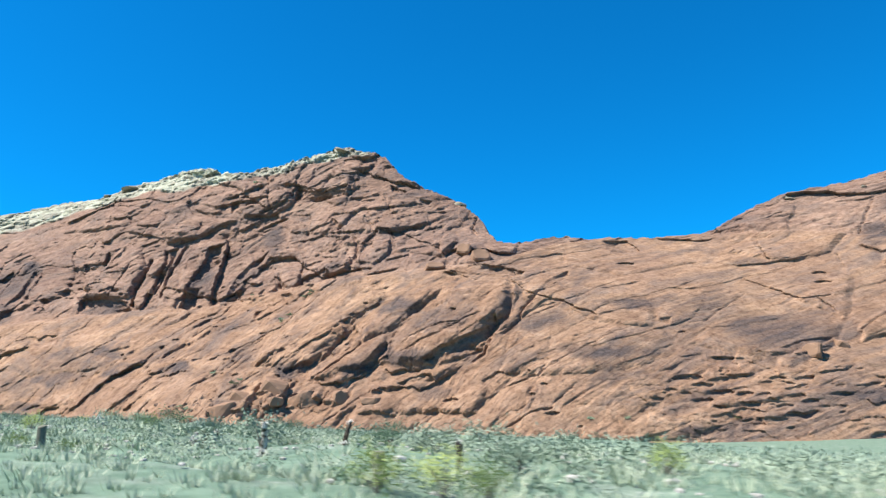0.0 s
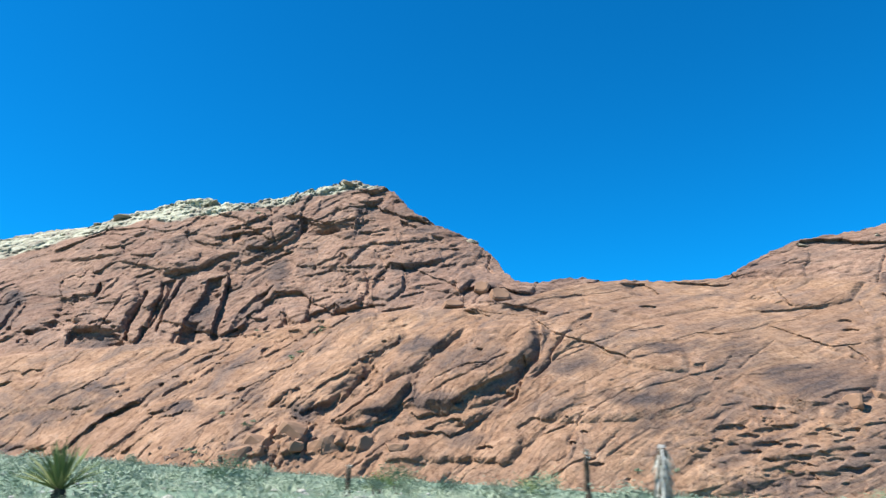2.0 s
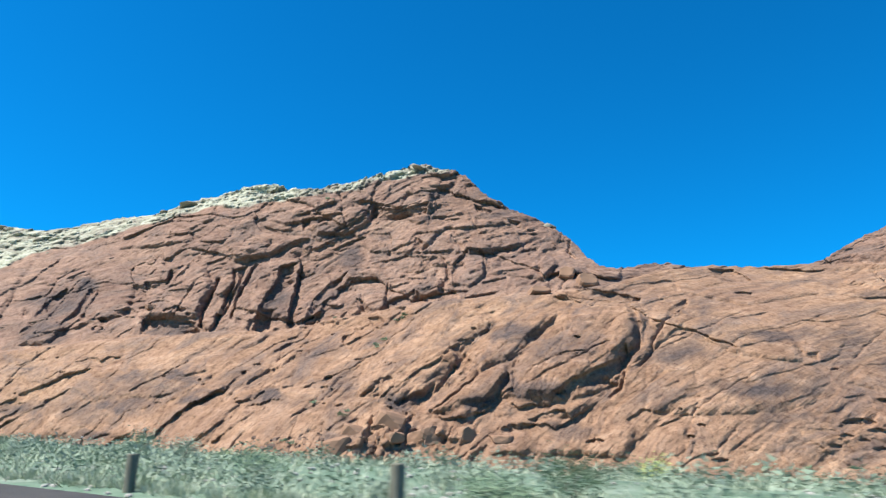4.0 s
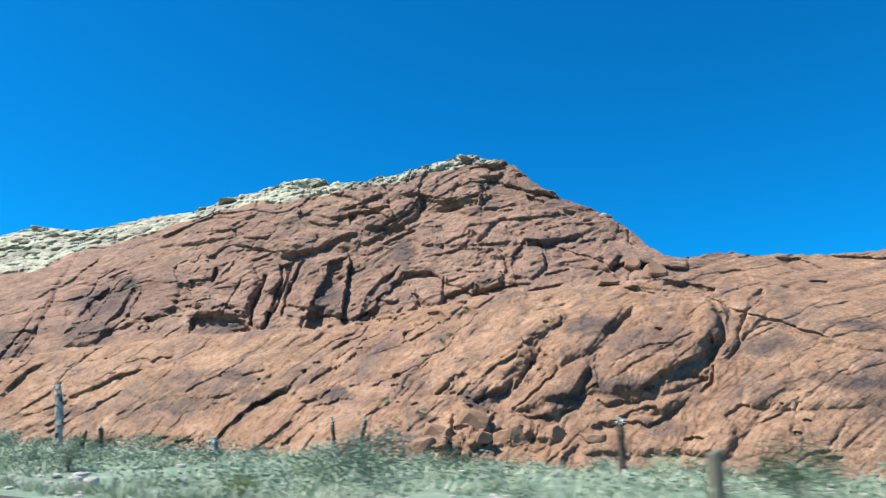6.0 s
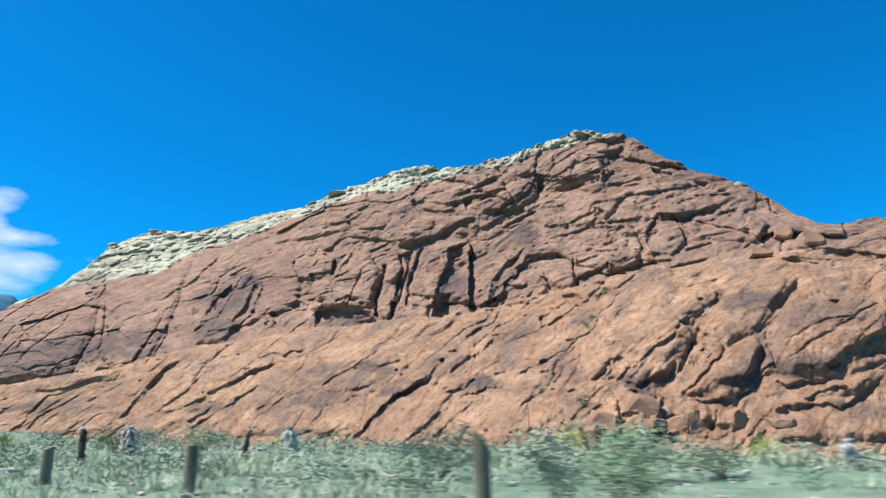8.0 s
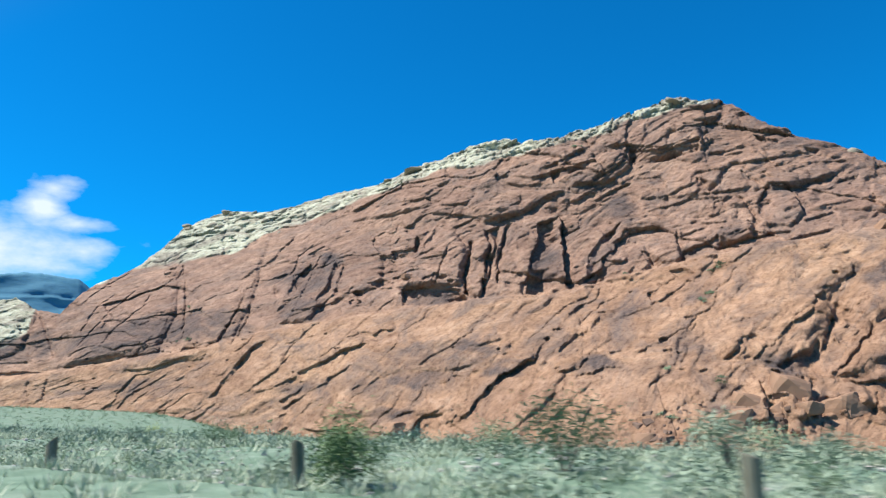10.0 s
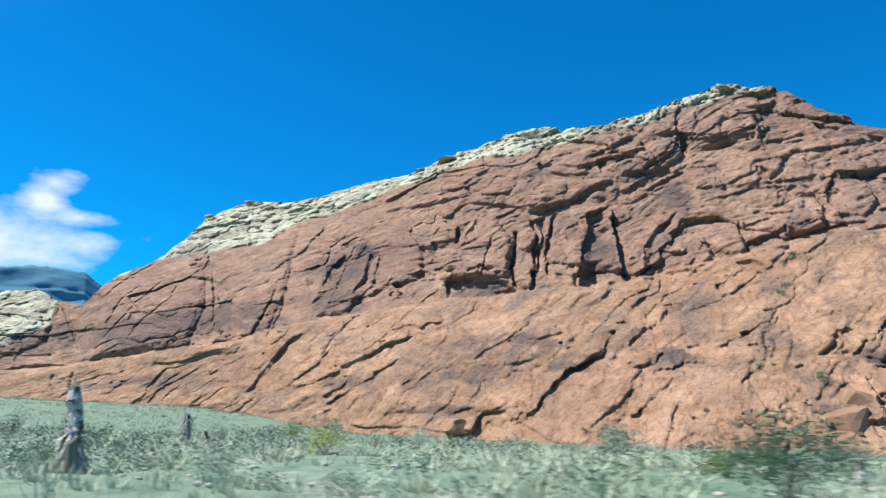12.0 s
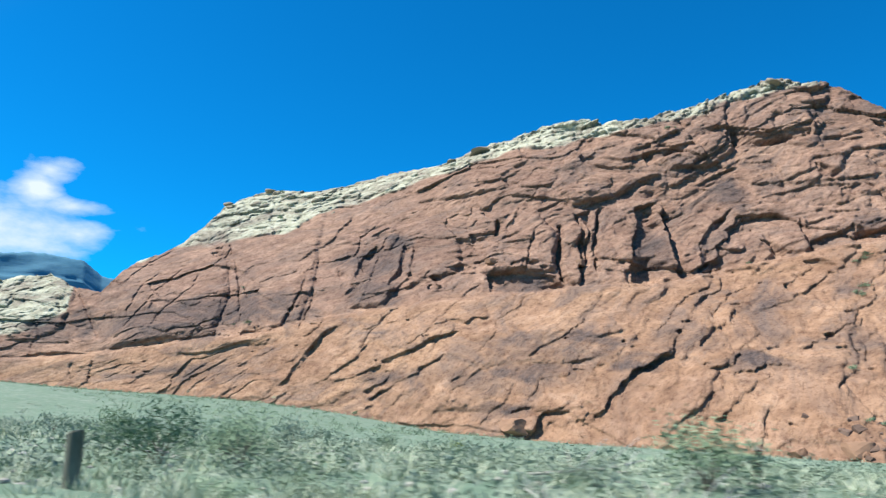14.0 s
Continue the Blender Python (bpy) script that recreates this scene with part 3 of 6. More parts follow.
scarp(3, (28.76, 165.1), (26.40, 164.1), (24.45, 173.5), (23.94, 182.1))
recess((24.46, 178.9), (22.98, 165.4), (23.74, 158.9), (24.59, 165.7))
scarp(3, (24.40, 160.2), (22.86, 158.5), (20.54, 161.7))
scarp(3, (28.76, 148.9), (26.93, 152.3), (25.01, 157.4), (22.26, 150.8))
scarp(2.5, (27.07, 130.2), (25.27, 133.2), (22.58, 128.5))
recess((19.69, 226.3), (17.93, 215.4), (18.26, 207.3), (19.33, 215.8))
scarp(3, (22.27, 189.8), (19.52, 190.9), (16.87, 197.4), (15.34, 198.3))
recess((16.40, 203.2), (15.47, 203.4), (15.66, 195.0), (16.42, 195.8))
scarp(2.5, (18.46, 171.9), (16.12, 185.6), (13.51, 189.7))
crack(0.9, 3, (20.19, 172.8), (17.73, 187.5))
scarp(2.5, (23.61, 204.4), (21.61, 207.5), (20.00, 213.8))
recess((12.20, 136.2), (11.66, 141.8), (11.82, 128.8), (12.54, 121.8))
crack(1.5, 6, (11.27, 181.1), (11.14, 163.1), (10.47, 153.3))
varnish(9.93, 129.2, 11.5, 10.5)
slab(5, 3, (10.82, 134.0), (9.76, 142.7), (8.99, 134.7), (9.27, 114.8), (10.90, 114.5))
crack(1, 4, (10.56, 139.8), (11.15, 113.4))
scarp(3, (15.41, 107.8), (13.35, 106.3), (12.40, 115.1), (12.49, 122.5))
scarp(2.5, (18.13, 120.7), (16.73, 125.9), (15.70, 129.3))
scarp(2.5, (21.25, 106.7), (19.95, 102.3), (18.12, 107.6), (15.99, 112.9))
scarp(2.5, (20.75, 113.2), (18.88, 113.6))
scarp(2.5, (17.06, 133.3), (14.54, 137.7), (12.34, 137.7))
recess((10.50, 108.2), (9.04, 112.7), (6.91, 109.7), (4.69, 104.0), (4.82, 97.0), (7.06, 100.6), (9.19, 103.5))
scarp(5, (10.64, 106.4), (9.08, 110.6), (6.94, 107.7), (4.66, 102.0))
recess((47.03, 94.4), (45.21, 95.1), (43.03, 89.5), (42.27, 76.9), (43.52, 70.9), (45.89, 71.6), (47.04, 78.4))
varnish(44.79, 82.6, 27.4, 10.0)
pit(45.20, 101.4, 4.2, 2.1)
pit(44.11, 101.8, 4.6, 2.1)
pit(43.45, 97.2, 2.5, 1.5)
recess((49.50, 104.5), (48.22, 108.5), (47.54, 101.5), (48.65, 97.2))
scarp(3, (50.50, 91.4), (49.50, 99.8), (47.50, 96.9))
pit(50.12, 94.7, 4.9, 3.3)
pit(50.41, 84.2, 5.4, 2.7)
recess((52.41, 104.4), (51.81, 126.7), (51.41, 137.9), (51.07, 132.5), (51.79, 106.9), (53.00, 85.0), (53.29, 90.0))
recess((55.11, 101.8), (54.26, 124.1), (53.27, 138.4), (53.02, 132.3), (53.96, 108.5), (54.90, 97.9))
recess((55.88, 115.8), (55.51, 103.9), (56.01, 99.0))
varnish(54.00, 81.1, 27.2, 17.0)
varnish(52.03, 138.6, 13.6, 13.6)
varnish(53.85, 119.5, 36.9, 24.6)
scarp(5, (53.39, 75.8), (51.99, 94.8), (51.02, 130.2), (51.16, 139.6))
scarp(3.5, (55.25, 73.0), (54.42, 95.1), (53.13, 129.4))
recess((53.49, 150.4), (52.26, 160.5), (51.80, 154.1), (52.86, 139.8))
crack(1, 4, (52.18, 156.8), (52.86, 136.5), (54.12, 108.8))
scarp(4, (47.80, 133.6), (45.93, 132.7), (45.44, 154.6))
recess((47.58, 138.1), (45.84, 139.5), (45.48, 153.9), (45.22, 148.9), (45.62, 131.4), (47.36, 129.9))
scarp(4, (45.62, 127.3), (44.95, 144.8), (44.10, 158.8))
crack(1, 4, (43.40, 135.0), (43.96, 115.9), (44.69, 94.4))
crack(1.1, 5, (57.55, 94.3), (57.66, 79.4), (58.51, 59.4), (59.14, 48.7))
crack(0.8, 3, (56.86, 133.7), (57.43, 93.5))
crack(1.3, 5, (61.98, 151.7), (61.69, 111.3), (61.36, 79.9))
recess((63.23, 148.2), (61.98, 151.7), (61.77, 127.0), (62.66, 137.7))
scarp(3, (59.41, 125.3), (58.01, 128.9), (55.91, 151.7), (53.90, 192.1))
scarp(2.5, (59.86, 157.2), (58.77, 161.6))
varnish(63.65, 70.6, 61.9, 25.6)
varnish(61.57, 78.1, 13.1, 22.9)
varnish(59.94, 79.2, 24.0, 12.7)
crack(1, 3, (67.21, 53.3), (66.05, 78.9), (64.47, 103.5), (63.98, 121.2))
scarp(3, (65.94, 28.3), (64.13, 30.6), (61.35, 40.9))
scarp(6, (60.90, -5.9), (59.84, 9.2), (58.65, 26.1), (57.78, 41.2), (56.68, 51.5))
recess((60.57, -1.7), (59.69, 14.5), (58.32, 35.2), (57.43, 47.6), (56.75, 50.4), (57.41, 39.8), (58.97, 15.2), (60.31, -3.1))
scarp(4, (59.25, -1.4), (57.66, 9.5), (56.21, 23.7), (55.04, 39.0))
scarp(5, (55.04, 16.0), (53.52, 25.7), (51.95, 35.9), (49.84, 44.5))
recess((54.86, 19.2), (53.52, 27.1), (52.74, 30.5), (51.75, 38.2), (49.93, 43.0), (50.33, 36.8), (51.94, 29.6), (53.51, 21.0), (54.58, 16.3))
scarp(4, (58.07, 1.7), (56.17, 11.3), (54.59, 18.6))
recess((50.74, 53.8), (49.67, 52.9), (49.51, 46.3), (50.33, 48.6))
scarp(3, (49.80, 48.7), (48.68, 54.7), (47.75, 54.5))
recess((62.69, 16.3), (61.52, 25.7), (61.00, 26.4), (61.49, 18.3), (62.16, 13.5))
scarp(3.5, (66.23, -12.1), (65.30, 4.1), (64.04, 14.2), (62.69, 28.0))
scarp(3, (64.93, -12.1), (64.13, 1.8), (63.30, 15.5))
scarp(3, (56.16, -9.4), (54.24, 4.1), (52.23, 13.2))
scarp(2.5, (55.02, -13.0), (54.06, -3.9), (52.99, 2.7))
scarp(6, (44.99, -18.8), (43.80, -7.7), (42.50, 4.6), (41.19, 13.6), (39.45, 20.7), (37.73, 30.7))
recess((44.66, -16.4), (43.59, -6.0), (41.65, 8.1), (40.35, 14.1), (41.02, 7.6), (42.62, -2.9), (43.82, -11.4))
scarp(3, (39.67, 20.1), (38.30, 30.1), (37.36, 38.4), (36.55, 45.0))
scarp(4, (37.14, 28.7), (35.86, 35.4), (34.36, 44.7))
recess((36.77, 31.1), (35.37, 39.7), (34.45, 44.2), (35.16, 35.0), (36.27, 29.1))
pit(36.52, 44.0, 3.6, 1.2)
pit(37.46, 36.7, 2.0, 2.0)
pit(44.06, 13.3, 3.2, 1.6)
pit(40.60, 27.4, 2.0, 1.6)
pit(41.09, 31.9, 1.6, 1.2)
crack(0.8, 3, (34.94, 48.4), (32.93, 63.6), (31.43, 71.8))
scarp(4, (36.64, 11.6), (34.81, 14.6), (32.97, 18.0))
varnish(34.54, 18.9, 17.1, 6.4)
scarp(4, (39.25, -14.3), (37.58, -4.5), (35.33, 8.1), (33.44, 15.3))
scarp(2.5, (42.67, -11.9), (41.29, -1.2), (39.88, 8.1))
scarp(2.5, (45.66, -11.3), (43.77, 1.1), (42.90, 9.5))
crack(1, 4, (32.10, 4.1), (30.87, 8.9), (29.20, 18.7), (28.09, 28.7))
crack(0.9, 3, (32.21, 23.0), (29.82, 32.3), (28.00, 39.7), (26.57, 49.6), (25.80, 52.6))
scarp(2.5, (32.73, 49.4), (30.15, 56.3), (28.47, 62.2))
scarp(3, (29.98, 59.7), (28.76, 63.1), (27.45, 71.6))
recess((29.56, 70.0), (28.41, 74.6), (28.21, 69.3), (29.51, 62.3))
pit(28.03, 13.6, 2.0, 1.0)
pit(29.69, 32.6, 3.3, 2.5)
scarp(3, (25.31, 28.0), (24.71, 33.0), (23.53, 33.6))
recess((24.24, 13.6), (22.95, 16.0), (20.75, 23.8), (20.00, 28.7), (19.97, 21.9), (20.76, 11.2), (22.20, 12.7))
varnish(22.54, 15.9, 19.6, 5.9)
crack(2, 7, (18.53, 42.7), (19.67, 25.2), (20.86, 10.3))
recess((18.80, 52.8), (17.03, 62.1), (17.49, 42.3), (18.14, 33.4), (18.58, 35.3), (18.55, 43.5))
scarp(4, (19.30, 59.4), (17.60, 64.3), (15.70, 75.5))
recess((17.59, 64.7), (16.07, 72.2), (15.70, 75.1), (16.56, 63.9), (17.25, 61.0))
recess((12.51, 63.4), (11.37, 74.8), (10.47, 81.4), (10.74, 74.4), (11.95, 61.1), (13.77, 44.6), (14.08, 44.7), (13.03, 55.7))
scarp(5, (14.17, 44.0), (12.62, 57.4), (11.18, 75.1), (10.29, 85.0))
varnish(14.38, 66.6, 19.1, 9.6)
scarp(2.5, (18.97, 81.4), (17.27, 85.6), (15.82, 88.1))
recess((27.63, 87.9), (26.53, 88.7), (25.94, 82.4), (27.07, 78.2))
scarp(3, (28.78, -2.1), (26.09, 5.2), (24.82, 6.3))
crack(1, 4, (24.74, 6.3), (24.96, -7.1))
scarp(2, (43.65, 35.5), (41.06, 38.6), (40.16, 42.8))
scarp(2, (47.04, 19.7), (44.54, 18.7), (42.85, 22.2))
varnish(47.05, 11.3, 21.1, 6.7)
varnish(42.80, 35.0, 16.8, 6.7)
varnish(41.19, 13.6, 15.3, 3.8)
recess((9.88, 22.5), (8.79, 31.2), (5.23, 46.9), (4.75, 58.3), (4.32, 48.4), (5.20, 27.5), (5.96, 20.6), (8.94, 18.8))
crack(2, 7, (4.83, 90.2), (4.02, 72.1), (4.13, 56.6), (4.67, 43.1), (4.98, 27.6), (5.81, 20.2))
scarp(4, (14.23, 20.9), (12.67, 14.0), (9.77, 18.4))
varnish(11.05, 27.0, 26.8, 6.9)
varnish(12.61, 23.0, 11.4, 7.6)
crack(1.2, 5, (2.42, 79.1), (2.95, 62.5), (3.09, 50.8), (3.81, 41.0))
scarp(5, (11.83, 101.7), (10.26, 101.2), (8.18, 95.8), (5.34, 94.7))
recess((11.05, 103.1), (8.37, 101.2), (5.05, 99.0), (5.12, 93.4), (8.07, 92.5))
recess((2.30, 90.9), (1.49, 106.5), (1.14, 100.7), (1.75, 81.4), (2.21, 82.9))
crack(1.3, 5, (5.56, 95.9), (3.17, 80.3), (2.48, 78.1), (1.49, 91.6), (1.29, 106.7))
crack(1, 4, (2.60, 77.9), (0.92, 73.6), (-1.34, 63.7), (-3.10, 59.0))
scarp(3.5, (-2.95, 58.9), (-4.32, 66.5), (-5.75, 69.8))
crack(0.9, 3, (3.15, 49.9), (2.30, 62.2), (0.59, 71.6))
recess((-7.03, 56.9), (-7.72, 57.5), (-7.84, 50.0), (-7.34, 51.1))
scarp(2.5, (-4.92, 68.6), (-6.41, 61.6), (-7.71, 52.3))
scarp(2.5, (-1.80, 86.4), (-2.87, 91.6), (-4.14, 97.2))
pit(-2.25, 119.5, 7.6, 2.2)
recess((0.58, 153.2), (-0.81, 158.0), (-2.44, 140.0), (-1.96, 131.7), (-0.48, 136.1))
scarp(2.5, (-1.95, 40.6), (-3.39, 46.5), (-4.20, 50.6))
varnish(1.22, 53.4, 20.8, 11.7)
varnish(-4.92, 71.9, 25.8, 6.6)
varnish(-4.61, 28.8, 36.3, 7.3)
pit(-0.82, -1.9, 2.2, 1.4)
pit(-2.79, -14.0, 3.2, 1.1)
pit(6.15, -4.8, 5.7, 1.4)
recess((-9.35, 25.6), (-10.48, 27.3), (-11.07, 22.1), (-10.20, 20.1))
pit(-10.46, 9.7, 5.8, 2.1)
recess((-11.92, 7.1), (-12.86, 11.0), (-13.62, 7.0), (-13.05, 4.3), (-12.14, 4.5))
recess((11.86, 6.2), (10.61, 11.3), (8.82, 14.1), (8.38, 8.0), (9.44, 3.0), (10.82, 2.9))
scarp(4, (15.05, 0.5), (12.28, 4.5), (9.46, 3.7), (6.97, 14.9), (6.28, 18.7))
scarp(5, (20.21, 7.3), (18.08, 6.7), (15.34, 11.2), (13.52, 26.0), (13.72, 42.3))
recess((15.53, 16.7), (14.00, 36.8), (13.52, 30.7), (13.93, 20.9), (14.48, 14.2))
varnish(16.04, 17.0, 15.7, 5.2)
recess((24.82, 17.5), (22.58, 16.5), (20.70, 20.4), (19.06, 30.3), (18.45, 22.5), (19.68, 9.0), (20.69, 9.0), (23.47, 13.5))
varnish(22.16, 18.4, 22.9, 5.3)
crack(1.4, 5, (20.18, 8.7), (18.15, 20.2), (16.25, 37.0))
recess((19.20, 54.1), (17.35, 64.9), (16.91, 43.0), (17.13, 33.3), (17.80, 34.9), (18.48, 47.5))
recess((18.87, 38.7), (18.33, 40.8), (17.90, 26.4), (18.90, 26.3))
scarp(5, (17.23, 63.0), (16.74, 70.4), (16.29, 76.5))
recess((13.61, 45.3), (12.40, 58.8), (11.66, 68.3), (10.73, 80.8), (10.41, 78.2), (11.24, 63.5), (12.58, 47.5), (13.70, 38.5))
varnish(13.09, 65.9, 20.9, 8.4)
scarp(5, (13.81, 38.9), (12.69, 51.1), (11.53, 67.3), (10.58, 85.6))
recess((22.23, -4.6), (21.19, -1.0), (19.14, -0.5), (19.87, -7.6), (21.50, -9.3))
scarp(4, (22.37, -8.4), (21.58, -3.0), (18.47, -4.4))
recess((16.57, -5.8), (15.42, 0.5), (15.19, -2.8), (16.03, -7.4))
recess((24.55, 0.4), (23.68, -7.8), (24.85, -6.3))
scarp(3, (18.24, -3.0), (16.93, 2.4), (15.12, 7.7))
crack(1.2, 4, (22.77, 0.6), (21.96, -9.6))
crack(1.1, 4, (17.91, 2.6), (18.32, -9.4))
scarp(3, (14.61, -12.7), (12.65, -10.1), (10.36, -15.3))
scarp(2.5, (16.31, -16.3), (14.56, -8.6), (12.10, -6.6))
scarp(3, (-8.46, -31.7), (-10.12, -27.0), (-11.51, -20.3), (-12.30, -17.5))
varnish(-11.63, -25.3, 15.0, 3.8)
recess((-14.69, 32.5), (-15.44, 38.0), (-16.84, 41.9), (-16.51, 33.7), (-15.68, 26.2), (-15.32, 23.0))
varnish(-13.48, 50.7, 48.0, 19.2)
scarp(3, (-10.07, 49.6), (-11.94, 52.8), (-14.02, 63.2))
scarp(4, (-13.56, 31.2), (-14.78, 28.5), (-15.81, 27.1), (-17.14, 33.9))
crack(0.9, 3, (-9.68, 53.3), (-10.46, 73.5), (-10.99, 84.9))
crack(1, 4, (-10.14, 104.6), (-11.87, 93.4), (-13.25, 84.8), (-14.54, 79.5), (-15.82, 83.6))
scarp(3.5, (-8.88, 121.4), (-10.09, 121.4), (-11.40, 124.3), (-12.98, 130.1), (-13.96, 139.3))
varnish(-10.02, 126.1, 21.1, 7.2)
crack(1, 4, (-9.67, 158.4), (-10.54, 138.6), (-11.27, 126.6))
pit(-15.07, 97.8, 7.1, 2.4)
pit(-14.48, 109.1, 6.1, 1.8)
crack(0.9, 3, (-15.00, 136.1), (-15.71, 115.0))
crack(1, 4, (-15.05, 81.5), (-16.53, 65.4))
scarp(2.5, (-2.65, 162.4), (-4.30, 161.2), (-7.05, 160.4))
scarp(2.5, (2.92, 151.3), (2.58, 161.2), (1.88, 160.9))
pit(-12.75, -1.4, 6.6, 2.5)
pit(-14.08, -2.3, 4.2, 2.5)
pit(-15.09, -2.9, 4.3, 1.7)
pit(-14.57, -13.0, 7.4, 2.9)
pit(-16.21, -11.3, 6.0, 2.6)
pit(-15.34, -9.4, 6.7, 1.7)
pit(-13.23, -10.5, 4.9, 1.6)
pit(-11.57, 3.7, 3.3, 1.2)
pit(-17.34, -16.2, 6.9, 2.1)
pit(-16.52, 0.9, 6.2, 1.8)
pit(-17.46, -7.9, 4.4, 1.8)
pit(-15.29, 6.2, 5.3, 1.3)
pit(-16.62, -19.4, 7.5, 2.1)
scarp(4, (-10.82, 26.1), (-12.52, 25.1), (-14.14, 18.5), (-15.74, 13.2))
scarp(3, (-13.71, 1.2), (-14.99, 7.3), (-16.40, 6.4))
scarp(3, (-12.72, -7.2), (-14.20, -8.4), (-15.54, -4.9), (-16.95, -7.9))
scarp(3, (-13.83, -18.1), (-15.49, -16.9), (-17.04, -13.6))
scarp(2.5, (4.42, 7.2), (3.20, 13.3), (2.13, 15.6))
recess((-19.77, 261.6), (-21.05, 255.3), (-21.20, 220.7), (-20.23, 230.0))
varnish(-18.93, 207.3, 52.8, 26.4)
varnish(-17.26, 163.6, 24.4, 17.5)
scarp(3.5, (-16.10, 146.8), (-17.55, 136.3), (-17.99, 140.5))
scarp(4.5, (-18.60, 39.5), (-19.51, 47.9), (-20.59, 50.0), (-22.14, 46.5))
recess((-18.69, 39.5), (-19.51, 47.9), (-21.15, 49.9), (-21.89, 46.0), (-20.71, 43.0), (-19.36, 41.1))
crack(1, 4, (-17.92, 41.6), (-18.69, 61.2), (-20.05, 85.1), (-20.69, 89.4))
crack(0.9, 4, (-21.16, 83.6), (-22.07, 71.2))
scarp(4, (-17.13, 12.9), (-18.14, 14.1), (-18.61, 18.6))
recess((-20.20, 12.5), (-21.33, 14.6), (-22.20, 12.2), (-21.71, 9.2), (-20.83, 8.5))
varnish(-20.48, -3.5, 25.1, 7.2)
scarp(4, (-19.66, -3.3), (-20.62, -9.9), (-21.59, -5.9))
scarp(3.5, (-22.07, -16.2), (-23.02, -18.8), (-23.83, -16.0))
pit(-21.09, -30.6, 5.4, 2.7)
crack(1.1, 4, (-16.26, 218.1), (-15.93, 181.5), (-15.57, 155.6))
scarp(3, (-17.73, 116.9), (-19.41, 111.9), (-19.97, 100.7))
pit(-20.39, 133.3, 9.5, 5.4)
varnish(-21.15, 115.1, 26.4, 9.9)
scarp(3, (-17.48, 202.5), (-18.91, 210.8), (-19.65, 219.4))
scarp(3, (-16.72, 243.6), (-18.02, 252.8), (-19.58, 267.0))
scarp(3, (-18.32, 154.4), (-19.79, 168.6), (-21.38, 158.7))
scarp(3, (-19.34, 0.8), (-18.35, 7.2), (-17.16, 1.3))
scarp(3, (-19.60, -20.3), (-20.78, -17.2), (-22.11, -21.4))
scarp(3, (-20.62, 22.5), (-21.82, 28.2), (-22.90, 26.0))
crack(1.2, 5, (58.03, 101.4), (58.53, 86.9), (59.39, 64.9), (59.82, 53.4), (60.83, 48.3), (62.02, 46.7))
crack(1.5, 6, (61.87, 166.2), (61.81, 129.5), (61.82, 91.0), (62.08, 52.6))
recess((62.86, 157.9), (61.99, 162.5), (61.95, 141.9), (62.59, 143.3))
varnish(66.76, 61.5, 56.9, 24.0)
varnish(64.52, 76.5, 24.8, 18.6)
scarp(4, (69.41, 36.3), (68.31, 33.3), (66.19, 39.3), (65.51, 43.1))
crack(1, 3, (68.14, 111.3), (66.90, 136.7), (65.13, 159.6))
crack(0.9, 3, (68.35, 70.8), (67.46, 103.6), (66.25, 120.1))
crack(0.9, 3, (68.52, 54.5), (66.69, 95.3), (64.92, 126.9))
crack(1.6, 6, (71.26, 117.4), (70.67, 99.2), (70.14, 69.7), (69.55, 42.4))
scarp(3, (72.44, 68.8), (71.69, 88.5), (71.40, 106.1), (71.05, 117.2))
varnish(72.09, 57.2, 28.4, 17.8)
varnish(70.38, 63.1, 17.2, 24.1)
crack(1.2, 5, (70.16, -2.9), (70.04, 11.7), (69.97, 21.3))
crack(0.8, 3, (71.05, 20.0), (71.15, 2.1))
scarp(2.5, (73.95, 24.5), (72.32, 30.0), (69.78, 28.1), (66.44, 39.9))
scarp(4, (62.44, -22.9), (61.14, -14.8), (60.17, -3.5), (58.53, 12.4), (57.45, 20.6))
scarp(3, (61.23, -22.1), (59.23, 1.2), (57.84, 11.1))
scarp(3, (58.08, -3.6), (56.63, 12.4), (55.79, 20.4))
recess((56.16, -2.6), (55.48, 2.0), (54.37, 9.2), (54.79, 2.2), (55.72, -6.0))
varnish(54.79, 6.7, 16.9, 5.9)
scarp(3.5, (55.95, -6.9), (54.21, 2.3), (52.75, 14.6), (50.64, 29.0))
scarp(3, (56.76, -29.7), (56.03, -23.3), (55.58, -20.0))
scarp(2.5, (55.17, -21.2), (52.66, -20.9), (50.81, -19.7), (49.53, -22.1))
scarp(3, (49.72, -28.6), (48.57, -26.5), (47.87, -26.8))
crack(1, 3, (49.68, -20.9), (48.49, -12.0), (47.37, -9.3))
varnish(49.07, -10.3, 18.1, 6.5)
varnish(46.04, 14.8, 20.3, 5.2)
recess((45.26, -15.0), (44.43, -8.7), (43.56, -3.2), (44.41, -13.2), (45.23, -18.5))
recess((52.76, -27.6), (51.93, -23.1), (51.78, -24.9), (52.32, -28.3))
scarp(3.5, (45.57, -19.8), (44.39, -11.4), (42.54, 1.4), (41.10, 11.2))
scarp(3, (42.07, -23.5), (40.22, -10.9), (38.14, 2.1), (36.11, 11.1))

slab(5, 3, (28.04, 3.7), (24.39, 9.6), (25.39, -10.6), (28.68, -12.3))
recess((24.57, -0.3), (23.28, 0.5), (23.35, -6.4), (22.85, -12.1), (23.12, -18.6), (24.69, -20.6), (25.33, -12.1))
varnish(26.83, -5.2, 14.4, 7.5)
scarp(4, (24.19, 11.8), (22.50, 13.9), (21.68, 10.2), (21.52, 0.9))
scarp(4, (22.03, -7.5), (20.78, -4.0), (18.88, 0.9))
recess((21.46, -4.0), (19.99, -2.1), (18.95, -0.3), (19.24, -5.2), (21.05, -8.2))
